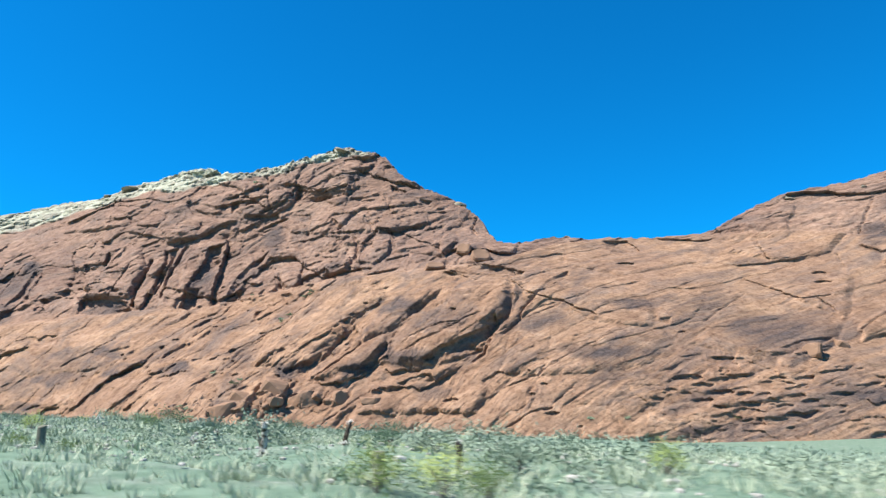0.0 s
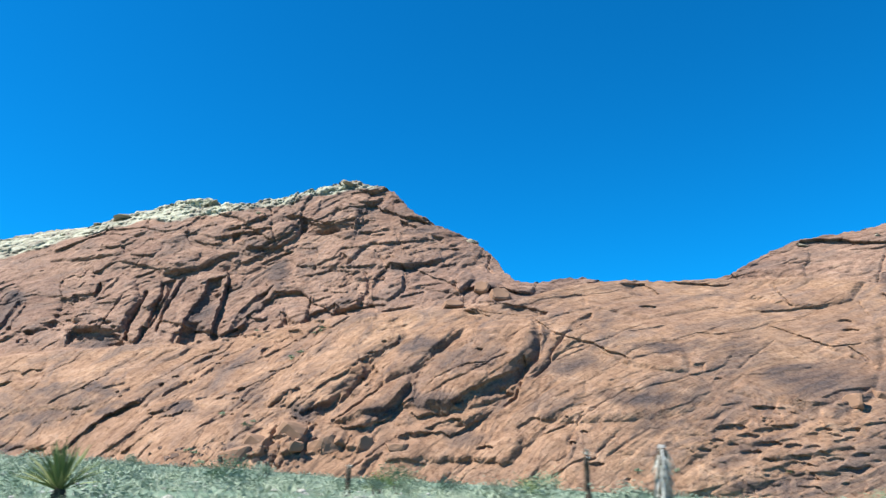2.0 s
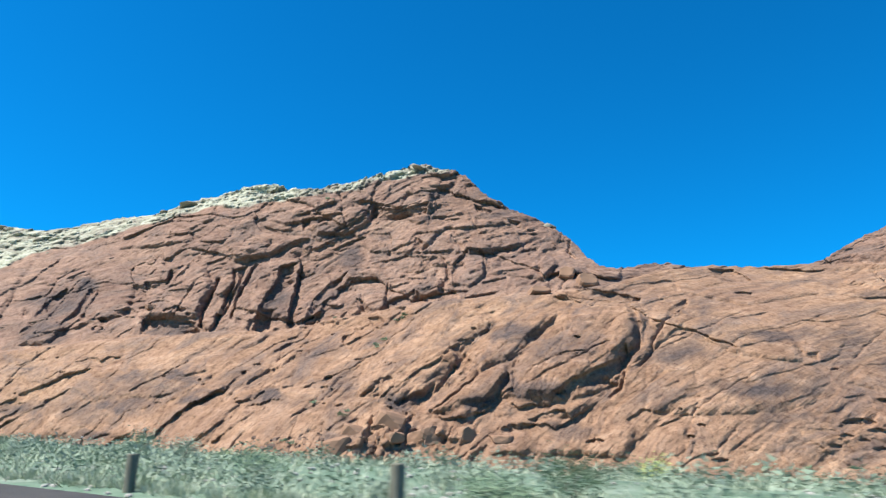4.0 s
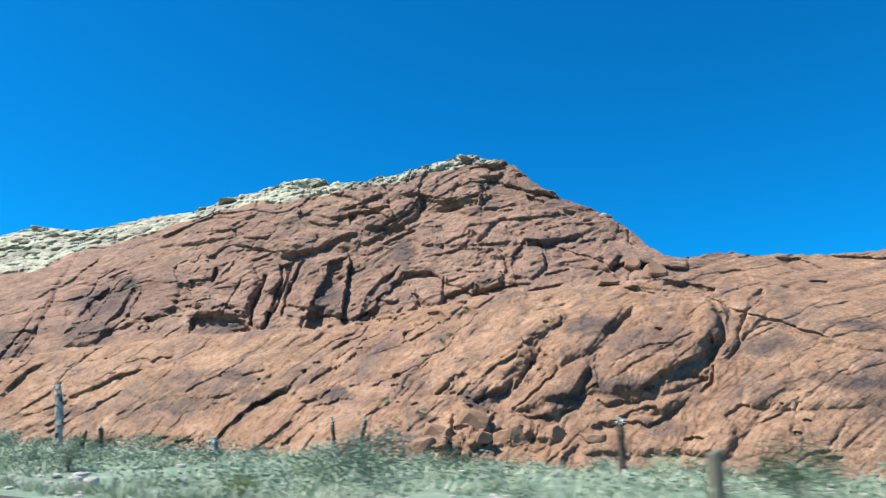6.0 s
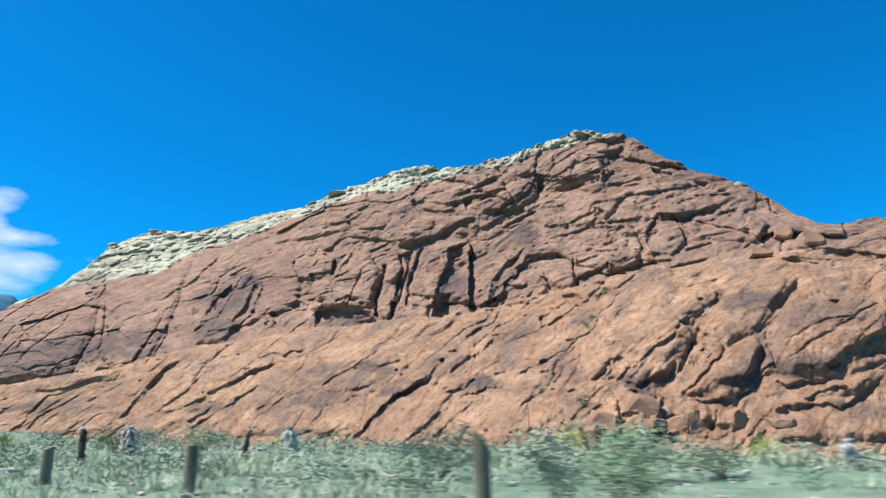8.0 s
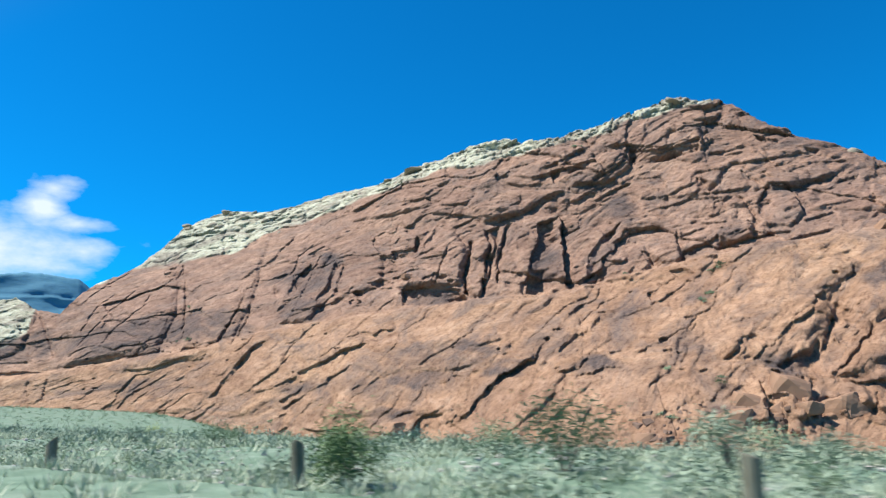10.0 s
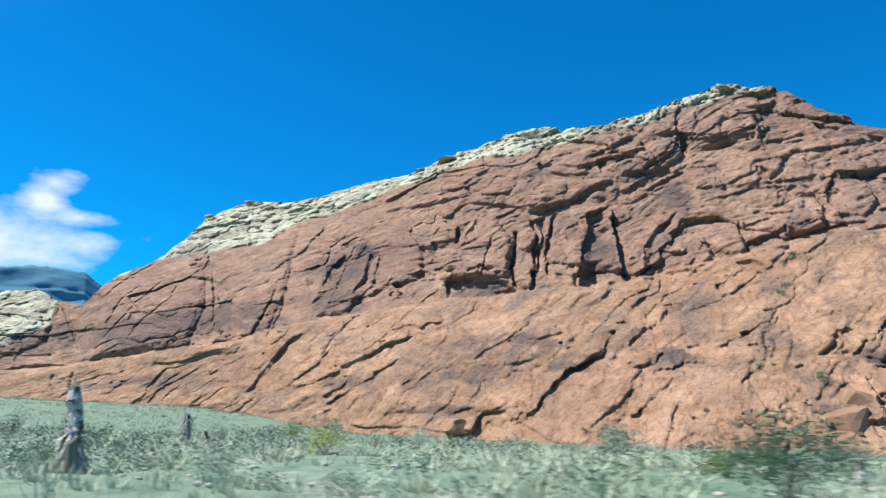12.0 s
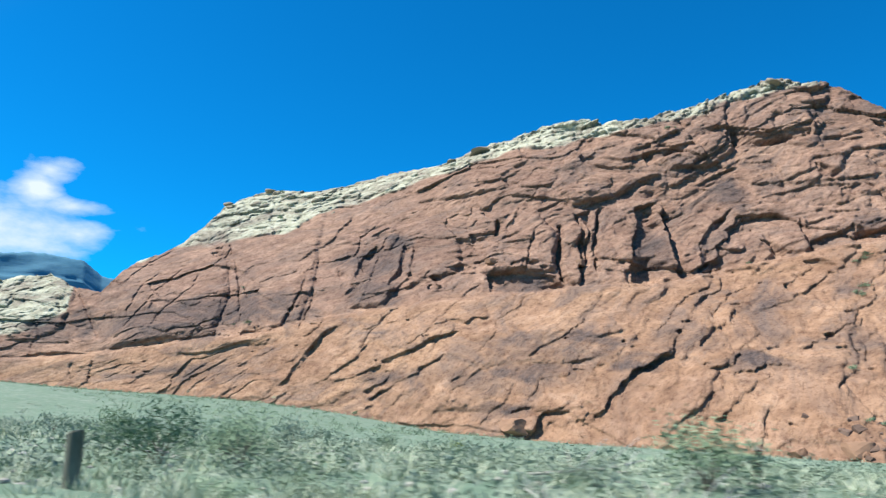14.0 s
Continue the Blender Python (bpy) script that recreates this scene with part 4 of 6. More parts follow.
# fainter smears of varnish on the ramp
varnish(31.09, 54.5, 34.2, 10.6, 0.62)
varnish(27.99, 29.5, 33.5, 12.1, 0.62)
varnish(27.93, 6.0, 15.0, 10.8, 0.62)
varnish(35.11, 17.3, 19.5, 7.2, 0.62)
varnish(46.38, 34.6, 35.3, 11.8, 0.62)
varnish(49.06, 3.6, 30.1, 9.0, 0.62)
varnish(40.36, 17.9, 17.2, 7.6, 0.62)
varnish(28.12, 31.9, 21.5, 8.6, 0.62)
varnish(9.71, 54.3, 30.1, 15.1, 0.62)
varnish(8.03, 2.3, 20.2, 6.7, 0.62)
varnish(1.70, 23.8, 23.0, 9.6, 0.62)
varnish(-6.54, 10.1, 35.1, 9.7, 0.62)
varnish(0.31, 92.8, 28.7, 9.6, 0.62)
varnish(-8.31, 75.0, 29.9, 12.5, 0.62)
varnish(37.02, 31.8, 41.1, 11.4, 0.62)
varnish(45.40, 23.7, 45.2, 14.1, 0.62)
varnish(-13.64, -22.4, 27.5, 6.3, 0.62)
varnish(65.03, 12.4, 44.1, 13.9, 0.62)
varnish(51.51, 8.3, 36.3, 10.0, 0.62)
varnish(59.35, 65.4, 36.4, 12.1, 0.62)

# blocks and slabs between the joints
slab(10, 9, (10.32, 91.1), (7.66, 105.4), (4.81, 97.6), (3.64, 83.9), (3.86, 63.5), (5.00, 46.2), (5.44, 30.6), (7.36, 21.8), (9.62, 18.3), (12.66, 18.5), (14.15, 18.6), (13.79, 35.3), (13.77, 46.3), (12.42, 63.8), (11.06, 78.2))
slab(6, 6, (15.74, 76.7), (13.79, 85.2), (10.76, 87.2), (11.06, 78.2), (12.48, 59.7), (13.77, 46.3), (14.88, 44.7), (16.19, 37.6), (16.74, 43.3), (17.01, 55.4), (16.46, 68.1))
slab(7, 5, (13.79, 44.5), (13.67, 35.3), (14.58, 21.8), (15.28, 15.5), (16.69, 15.6), (18.42, 9.5), (20.50, 9.6), (18.68, 20.6), (16.44, 34.1), (14.70, 42.8))
slab(8, 9, (21.00, 87.2), (17.88, 97.3), (15.74, 76.7), (17.57, 62.2), (18.15, 47.8), (18.86, 40.2), (20.80, 19.2), (22.54, 16.1), (24.65, 19.8), (26.39, 20.1), (26.73, 31.4), (25.27, 47.4), (23.85, 60.0))
slab(5, 4, (14.64, 4.9), (12.73, 13.8), (9.62, 18.3), (7.04, 19.6), (7.13, 14.9), (8.28, 10.5), (10.97, 4.7), (13.75, -0.9))
slab(7, 3, (24.74, 11.5), (22.56, 14.5), (21.36, 8.1), (21.69, -0.6), (22.43, -8.8), (23.94, -10.1), (24.70, -3.4))
slab(6, 3, (21.44, 2.2), (19.68, 8.1), (18.28, 5.0), (18.40, -3.5), (19.93, -8.9), (21.38, -8.8))
slab(5, 3, (18.30, 3.5), (16.24, 4.9), (15.91, 0.6), (16.83, -6.3), (18.24, -6.2))
slab(5, 2, (28.30, 4.0), (25.65, 7.5), (24.73, 5.3), (25.00, -10.0), (28.03, -11.3))
slab(4, 4, (15.89, -10.3), (12.18, 0.5), (6.94, 6.0), (3.33, 2.9), (3.68, -12.9), (13.20, -12.9))
slab(7, 4, (37.50, 156.4), (35.86, 164.7), (34.69, 156.8), (34.59, 124.9), (34.79, 79.6), (36.40, 77.5), (36.60, 101.3), (37.98, 99.1), (38.66, 128.0))
slab(5, 4, (34.22, 156.3), (32.14, 140.9), (31.24, 127.5), (32.22, 103.7), (33.19, 81.2), (34.47, 82.3))
slab(5, 3, (32.72, 86.4), (30.33, 120.3), (28.95, 117.8), (28.56, 98.6), (29.51, 91.3), (30.44, 84.1))
slab(5, 3, (28.95, 117.8), (27.75, 131.0), (26.15, 128.1), (26.28, 100.8), (26.98, 96.2), (28.32, 101.3))
slab(6, 4, (26.45, 113.3), (25.91, 130.8), (23.85, 131.9), (21.62, 126.4), (21.50, 110.9), (23.53, 108.0), (24.50, 94.9), (26.08, 94.8))
slab(5, 3, (21.01, 154.8), (19.63, 160.5), (17.91, 152.0), (17.85, 128.3), (19.02, 117.0), (20.77, 119.2))
slab(5, 4, (17.47, 151.7), (15.22, 165.6), (12.75, 158.1), (11.64, 142.0), (12.60, 124.5), (15.48, 129.7), (17.61, 131.2))
slab(7, 5, (28.39, 231.8), (25.71, 251.1), (23.39, 239.4), (23.49, 212.0), (26.32, 208.9), (28.45, 208.8))
slab(6, 4, (34.65, 212.2), (32.00, 227.1), (29.61, 222.0), (28.70, 205.6), (30.64, 188.0), (33.48, 188.8))
slab(4, 3, (38.69, 215.0), (36.78, 237.7), (33.42, 238.5), (33.93, 211.0), (36.32, 203.7))
slab(5, 3, (46.52, 223.1), (44.74, 243.1), (42.90, 245.3), (42.66, 220.6), (44.70, 206.5))
slab(4, 3, (40.54, 177.5), (38.21, 191.7), (37.64, 183.9), (38.67, 171.2), (40.30, 170.1))
slab(8, 6, (47.26, 154.4), (44.63, 167.1), (42.80, 152.6), (41.87, 130.9), (42.73, 93.4), (46.91, 96.5))
slab(6, 3, (41.64, 130.8), (40.05, 149.0), (39.58, 128.9), (40.93, 92.0), (41.60, 77.7), (42.27, 87.0))
slab(4, 3, (39.57, 91.0), (38.21, 96.2), (38.22, 75.6), (40.03, 76.7))
slab(6, 5, (53.80, 154.2), (52.40, 163.4), (51.73, 149.1), (53.03, 106.2), (53.76, 86.6), (54.93, 81.4), (55.41, 102.4))
slab(5, 5, (51.13, 155.9), (49.89, 169.2), (48.10, 141.0), (48.42, 99.8), (50.52, 95.8), (52.13, 84.7), (52.62, 105.6))
slab(6, 5, (61.32, 164.3), (58.09, 196.4), (55.75, 199.2), (56.75, 144.0), (57.67, 91.6), (58.96, 54.3), (60.46, 61.8))
slab(4, 6, (49.55, 52.3), (44.46, 62.3), (38.25, 53.0), (37.38, 40.3), (40.50, 20.0), (44.38, 17.1), (50.22, 14.4), (51.09, 28.1))
slab(4, 6, (36.96, 31.2), (33.78, 43.4), (29.20, 60.1), (24.73, 60.8), (29.46, 20.8), (33.98, 5.9), (37.50, -5.1), (40.94, -11.8), (40.07, 8.5))
slab(4, 5, (54.97, 15.5), (51.09, 28.1), (44.38, 15.1), (40.94, 18.1), (43.07, -2.1), (45.16, -11.0), (53.63, -12.3))
slab(4, 5, (59.37, 7.2), (56.30, 46.3), (53.60, 49.8), (51.20, 53.5), (53.89, 29.3), (55.68, 6.6), (57.78, -10.9), (59.56, -13.4))
slab(4, 5, (65.66, 30.0), (62.72, 34.1), (59.30, 48.7), (57.46, 50.0), (59.44, 16.9), (61.33, -11.4), (65.31, -12.0))
slab(8, 8, (-9.40, 36.4), (-11.29, 63.4), (-14.48, 67.6), (-17.00, 53.6), (-16.88, 32.7), (-15.78, 18.6), (-13.05, 25.3))
slab(7, 4, (-17.90, 53.8), (-18.80, 71.2), (-20.98, 83.4), (-22.48, 71.0), (-22.64, 56.7), (-20.76, 56.7), (-19.17, 48.5), (-18.37, 37.9))
slab(6, 5, (-8.14, 143.3), (-10.36, 178.7), (-12.59, 185.8), (-15.29, 166.6), (-14.56, 137.9), (-12.97, 126.2), (-11.13, 127.7))
slab(4, 4, (-10.26, 109.7), (-13.32, 126.3), (-16.43, 103.5), (-17.05, 59.2), (-15.38, 70.8), (-12.27, 92.2))
slab(5, 4, (2.19, 79.5), (1.14, 93.7), (-2.86, 96.7), (-6.31, 66.3), (-6.84, 50.3), (-2.92, 54.1))
slab(4, 6, (3.09, 53.4), (2.43, 73.8), (-3.02, 51.6), (-7.72, 45.6), (-9.02, 27.1), (-5.97, 14.4), (-0.40, 10.8), (2.59, 14.9))
slab(6, 5, (-17.19, 148.5), (-18.98, 171.1), (-21.72, 175.8), (-21.92, 137.3), (-19.97, 124.1), (-17.80, 121.3))
slab(5, 5, (-16.88, 190.1), (-19.37, 222.5), (-20.74, 202.3), (-19.59, 178.6), (-17.38, 164.6))
slab(4, 4, (2.95, 142.5), (0.80, 156.5), (-4.59, 141.9), (-6.66, 124.5), (-2.56, 104.4), (2.07, 116.5))
slab(4, 3, (-11.36, 27.4), (-13.69, 25.4), (-16.52, 14.2), (-14.61, 8.0), (-12.22, 12.3))
slab(4, 4, (-5.43, -20.6), (-9.90, -15.1), (-14.19, -7.3), (-14.05, -22.9), (-11.11, -29.8), (-5.71, -28.4))
slab(5, 4, (21.15, 185.4), (16.20, 192.2), (13.57, 182.3), (15.66, 163.9), (19.53, 155.0))
slab(5, 4, (28.62, 189.8), (25.04, 198.4), (22.19, 185.5), (23.82, 157.0), (27.11, 160.1))
slab(5, 4, (41.97, 198.1), (38.19, 195.1), (34.19, 186.2), (37.32, 166.3), (40.51, 160.5))
slab(9, 8, (69.24, 31.7), (68.38, 104.1), (65.53, 152.6), (62.24, 155.6), (62.51, 91.1), (63.58, 47.6), (66.02, 42.7))
slab(8, 6, (62.21, 46.9), (61.60, 104.5), (59.60, 149.2), (56.93, 142.7), (58.17, 86.1), (59.86, 51.1))
slab(6, 4, (55.55, 109.7), (54.04, 152.3), (51.80, 162.6), (52.49, 133.1), (54.71, 94.9), (55.89, 83.3))
slab(7, 5, (54.71, 94.9), (52.05, 139.7), (51.02, 137.4), (52.79, 86.2), (53.77, 69.2), (55.78, 68.0))
slab(6, 5, (74.23, 85.0), (73.15, 124.0), (71.44, 122.8), (70.89, 98.3), (71.48, 56.6), (72.85, 44.1), (74.18, 44.1))
slab(4, 4, (35.56, 3.7), (32.89, 4.1), (31.96, -7.4), (33.25, -18.1), (36.00, -17.7), (36.32, -9.0))
slab(5, 3, (49.83, -22.0), (48.97, -12.2), (47.71, -9.1), (47.21, -15.9), (47.77, -23.4))
slab(3, 5, (38.77, -5.0), (35.16, 12.1), (30.11, 17.9), (26.97, 30.0), (29.32, 7.1), (33.60, -3.4), (37.80, -9.6))
slab(5, 4, (50.14, 219.1), (47.57, 223.6), (44.75, 216.8), (44.27, 191.9), (47.23, 187.3), (50.06, 190.7))
slab(5, 4, (49.74, 156.3), (47.04, 171.3), (44.65, 157.9), (45.70, 133.3), (48.60, 132.1), (50.08, 128.2))
slab(5, 4, (40.24, 182.1), (38.20, 191.7), (36.77, 182.8), (38.47, 169.7), (40.06, 165.6))
slab(5, 4, (33.97, 121.0), (31.66, 129.0), (30.89, 105.5), (32.71, 91.6), (34.43, 93.0))

# the foot of the slope is scoured clean
bare_foot = (1 - ramp(height + 14 * layers(arc / 40, height / 30, 97, 3), 8, 46)) * ramp(bearing, -8, -3) * (1 - ramp(bearing, 40, 60))

# lesser joints and weather pits, strewn at random
rng = random.Random(404)
for i in range(60):
    a = rng.uniform(-24, 74)
    top = float(np.interp(a, -28 + 1.25 * np.arange(len(RIDGE)), RIDGE))
    low = float(np.interp(a, bearing[0], crest[0]))
    on_ramp = i % 2 == 0
    z = rng.uniform(-22, low - 8) if on_ramp else rng.uniform(low + 6, top - 12)
    rise = math.radians(rng.gauss(40, 8) if on_ramp else rng.choice((rng.gauss(22, 8), rng.gauss(72, 12))))
    length = rng.uniform(14, 46) if on_ramp else rng.uniform(9, 30)
    bend = rng.uniform(-0.25, 0.25)
    r = float(slope(np.array([a]), np.array([z]))[0])
    pts = []
    for f in (-0.5, 0.0, 0.5):
        ang = rise + bend * f
        pts.append((a - math.degrees(length * f * math.cos(ang) / r), z + length * f * math.sin(ang)))
    (crack(rng.uniform(0.7, 1.0), rng.uniform(1.0, 2.6), *pts) if i % 3 else scarp(rng.uniform(0.8, 2.0), *pts))
for i in range(120):                         # long shallow steps along the beds of the ramp
    a = rng.uniform(10, 72) if i % 8 else rng.uniform(-10, 10)
    low = float(np.interp(a, bearing[0], crest[0]))
    z = rng.uniform(-24, max(low - 6, -10))
    r = float(slope(np.array([a]), np.array([z]))[0])
    length, ang = rng.uniform(26, 80), math.radians(rng.gauss(41, 6))
    pts = []
    for f in (-0.5, -0.2, 0.15, 0.5):
        ang += rng.gauss(0, 0.10)
        pts.append((a - math.degrees(length * f * math.cos(ang) / r), z + length * f * math.sin(ang)))
    if rng.random() < 0.75:
        scarp(rng.uniform(0.8, 2.2), *pts)
    else:
        crack(0.8, rng.uniform(1.5, 3.0), *pts)
for i in range(60):
    a = rng.uniform(-22, 72)
    low = float(np.interp(a, bearing[0], crest[0]))
    w = rng.uniform(0.7, 1.8)
    pit(a, rng.uniform(-24, low + 40), w * rng.uniform(1.0, 1.8), w * 0.7)
for i in range(55):
    w = rng.uniform(0.9, 2.6)
    pit(rng.uniform(-22, -9), rng.uniform(-26, 18), w * rng.uniform(1.2, 2.4), w * 0.7)

dist = dist + sink + cut - proud
theta = np.radians(bearing)
front = np.stack([-dist * np.sin(theta), dist * np.cos(theta), height], -1)
# the far side, falling away behind the ridge
k = np.arange(1, BACK + 1)[:, None]
back_d = dist[-1][None, :] + 2.5 * k ** 1.9
back_z = height[-1][None, :] - 0.4 * k ** 2.15
back = np.stack([-back_d * np.sin(theta[:1]), back_d * np.cos(theta[:1]), back_z], -1)
hill = sheet("rock_hill", np.concatenate([front, back]).reshape(-1, 3), ROWS + BACK, COLS, ROCK)
tail = np.zeros((BACK, COLS))
for name, field in (("cream", np.concatenate([cream, tail + cream[-1:]])), ("varnish", np.concatenate([coat, tail])),
                    ("tone", np.concatenate([tone, tail + 0.5])), ("bare", np.concatenate([bare_foot, tail])), ("upper", np.concatenate([upper, tail + 1])),
                    ("along", np.concatenate([al + wx, tail])), ("across", np.concatenate([ac + 0.6 * wy, tail]))):
    hill.data.attributes.new(name, "FLOAT", "POINT").data.foreach_set("value", field.astype(np.float32).ravel())
tagged(hill, "jointed red sandstone hill with pale cream caprock along its ridge", "rock hill", kind="structure")


# ---- ground, road ----
def way_y(x):
    """The road's bend: the line that the car keeps."""
    x = np.clip(x, -260, 260)
    return -0.00074 * x * x


def paved(x):
    """How far the asphalt reaches: a pull-out widens it."""
    return 3.3 + 4.25 * ramp(np.asarray(x, float), -34, -14) * (1 - ramp(np.asarray(x, float), 84, 100))


def ground_z(x, y):
    q = y - way_y(x)
    z = 0.16 * ramp(q, 7.4, 10.5) + 0.14 * ramp(q, 10, 16) * (0.6 + 0.6 * soft_noise(x / 23, y / 23, 13))
    z = z + 0.12 * ramp(q, 12, 22) * np.exp(-((x + 30) / 55) ** 2) * (1 - ramp(q, 40, 120))
    z = z - 0.073 * np.maximum(q - 14, 0)
    z = np.maximum(z, -31.0)
    r, a = np.hypot(x, y), np.degrees(np.arctan2(-x, y))
    z = z + ramp(a, 58.5, 65.5) * ramp(r, 180, 560) * 11.5
    z = z + (0.10 * layers(x / 3.1, y / 3.1, 17, 3) * ramp(q, 8, 12)) + 0.5 * layers(x / 40, y / 40, 19, 3) * ramp(q, 25, 80)
    z = z - 0.46 * ramp(q, 7.3, 9.0) * np.maximum(ramp(-x, 45, 92), ramp(x, 66, 100))
    return np.where(q < 7.4, np.where(q < -9, -0.05 - 0.3 * ramp(q, -9, -14), -0.06), z)


def spread(lo, hi, fine_lo, fine_hi, step, grow=1.12):
    """Grid lines that are even in the middle and widen outwards."""
    mid = list(np.arange(fine_lo, fine_hi, step))
    s, v = step, fine_hi
    while v < hi:
        mid.append(v)
        s *= grow
        v += s
    s, v, low = step, fine_lo, []
    while v > lo:
        s *= grow
        v -= s
        low.append(v)
    return np.array(sorted(low) + mid)


gx = spread(-4500, 4500, -260, 190, 1.5)
gy = spread(-3000, 4500, -14, 50, 0.75, 1.07)
GX, GY = np.meshgrid(gx, gy)
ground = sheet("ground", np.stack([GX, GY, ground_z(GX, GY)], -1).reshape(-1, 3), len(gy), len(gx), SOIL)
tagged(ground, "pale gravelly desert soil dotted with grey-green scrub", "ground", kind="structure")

rx = np.arange(-420, 421, 2.0)
lanes = np.array([-8.6, -5.0, -1.6, 2.0, 5.0, 7.15, 7.3])
RX, RQ = np.meshgrid(rx, lanes)
RQ = np.where(RQ > 0, RQ * paved(RX) / 7.15, RQ)
RZ = np.array([-0.02, 0.02, 0.045, 0.03, 0.012, 0.0, -0.1])[:, None] + RX * 0
road = sheet("road", np.stack([RX, way_y(RX) + RQ, RZ], -1).reshape(-1, 3), len(lanes), len(rx), ASPHALT)
tagged(road, "grey asphalt road with a paved pull-out beside it", "road", kind="structure")

# far limestone mountain, its distance haze carried by the material's colour
ma = np.radians(np.linspace(52, 84, 320))[None, :].repeat(60, 0)
mh = np.interp(np.degrees(ma[0]), [52, 60, 63.2, 65.2, 66.0, 67.2, 69.5, 72, 84], [430, 500, 545, 548, 566, 640, 655, 640, 600])
crag = 7 * layers(np.degrees(ma[0]) * 0.8, np.degrees(ma[0]) * 0, 23, 5, 0.6)
mu = np.linspace(0, 1, 60)[:, None]
shelf = np.floor(mu * 5) / 5 * 0.3 + mu * 0.7      # cliffs and benches
deg = np.degrees(ma)
md = 3700 + 620 * shelf ** 1.2 + 14 * layers(deg * 0.25, mu * 7 + deg * 0.1, 27, 3, 0.5)
mz = -60 + (mh[None, :] + 60) * mu + crag[None, :] * mu ** 40
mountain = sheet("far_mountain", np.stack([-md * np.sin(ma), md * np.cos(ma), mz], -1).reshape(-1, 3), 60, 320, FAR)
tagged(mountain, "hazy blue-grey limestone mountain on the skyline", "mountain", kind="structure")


# ---- the roadside ----
def leaf_material(name, dark, light, dry):
    mat, n, l, b = material(name, 0.75)
    info = n.new("ShaderNodeObjectInfo").outputs["Random"]
    geo = n.new("ShaderNodeNewGeometry").outputs["Random Per Island"]
    col = stops(n, l, geo, (0.0, dark), (0.55, light), (1.0, dry))
    col = blend(n, l, 0.35, col, stops(n, l, info, (0.0, dark), (1.0, dry)))
    l.new(col, b.inputs["Base Color"])
    b.inputs["Subsurface Weight"].default_value = 0.0
    return mat


def plain_material(name, *pairs, scale=8.0, stretch=(1, 1, 1), rough=0.9, height=0.01):
    mat, n, l, b = material(name, rough)
    f = noise_tex(n, l, scale, 6, 0.7, stretch=stretch, distort=0.4)
    col = stops(n, l, f, *pairs)
    info = n.new("ShaderNodeObjectInfo").outputs["Random"]
    col = blend(n, l, 1.0, col, stops(n, l, info, (0.0, (0.78, 0.77, 0.75)), (1.0, (1, 1, 1))), "MULTIPLY")
    l.new(col, b.inputs["Base Color"])
    bump(n, l, b, (f, height))
    return mat


SAGE = leaf_material("sage_leaf", (0.165, 0.225, 0.160), (0.235, 0.305, 0.222), (0.320, 0.385, 0.295))
GREEN = leaf_material("creosote_leaf", (0.050, 0.100, 0.045), (0.115, 0.195, 0.080), (0.205, 0.275, 0.120))
GOLD = leaf_material("rabbitbrush_leaf", (0.190, 0.265, 0.065), (0.330, 0.410, 0.125), (0.450, 0.480, 0.200))
MOSS = leaf_material("scrub_leaf", (0.090, 0.155, 0.090), (0.170, 0.260, 0.155), (0.280, 0.365, 0.235))
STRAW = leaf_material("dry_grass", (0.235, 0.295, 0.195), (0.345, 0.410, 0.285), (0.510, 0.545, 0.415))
SPIKE = leaf_material("yucca_leaf", (0.084, 0.134, 0.0504), (0.185, 0.252, 0.084), (0.353, 0.353, 0.168))
DEAD = leaf_material("dead_yucca_leaf", (0.286, 0.286, 0.244), (0.504, 0.504, 0.445), (0.655, 0.655, 0.605))
TWIG = plain_material("grey_twig", (0.3, (0.101, 0.084, 0.0672)), (0.7, (0.252, 0.227, 0.193)), scale=20)
BARK = plain_material("blotched_dead_bark", (0.34, (0.042, 0.0378, 0.0319)), (0.45, (0.12, 0.105, 0.085)), (0.50, (0.50, 0.48, 0.41)), (0.8, (0.70, 0.68, 0.61)), scale=5.0, height=0.03)
DARKBARK = plain_material("dark_dead_bark", (0.35, (0.0294, 0.0252, 0.021)), (0.55, (0.109, 0.084, 0.063)), (0.75, (0.286, 0.244, 0.185)), scale=7, height=0.03)
POST = plain_material("weathered_post_wood", (0.3, (0.090, 0.092, 0.068)), (0.55, (0.185, 0.185, 0.140)), (0.8, (0.310, 0.305, 0.250)), scale=14, stretch=(1, 1, 0.12), height=0.008)
PALE = plain_material("pale_limestone", (0.3, (0.353, 0.336, 0.302)), (0.55, (0.521, 0.504, 0.47)), (0.8, (0.638, 0.63, 0.596)), scale=5, height=0.03)
DARKROCK = plain_material("dark_talus", (0.3, (0.085, 0.060, 0.050)), (0.6, (0.210, 0.142, 0.108)), (0.85, (0.36, 0.235, 0.160)), scale=0.4, height=0.4)


def tube(bm, pts, radii, sides=7, rough=0.0, rng=random):
    """A bent, tapered stem through pts."""
    rings = []
    for i, (p, r) in enumerate(zip(pts, radii)):
        d = (pts[min(i + 1, len(pts) - 1)] - pts[max(i - 1, 0)]).normalized()
        u = d.orthogonal().normalized()
        v = d.cross(u)
        ring = []
        for k in range(sides):
            a = 2 * math.pi * k / sides + 0.3 * i
            ring.append(bm.verts.new(p + (u * math.cos(a) + v * math.sin(a)) * r * (1 + rough * (rng.random() - 0.5))))
        rings.append(ring)
    for a, b in zip(rings, rings[1:]):
        for k in range(sides):
            bm.faces.new((a[k], a[(k + 1) % sides], b[(k + 1) % sides], b[k]))
    bm.faces.new(rings[0][::-1])
    bm.faces.new(rings[-1])


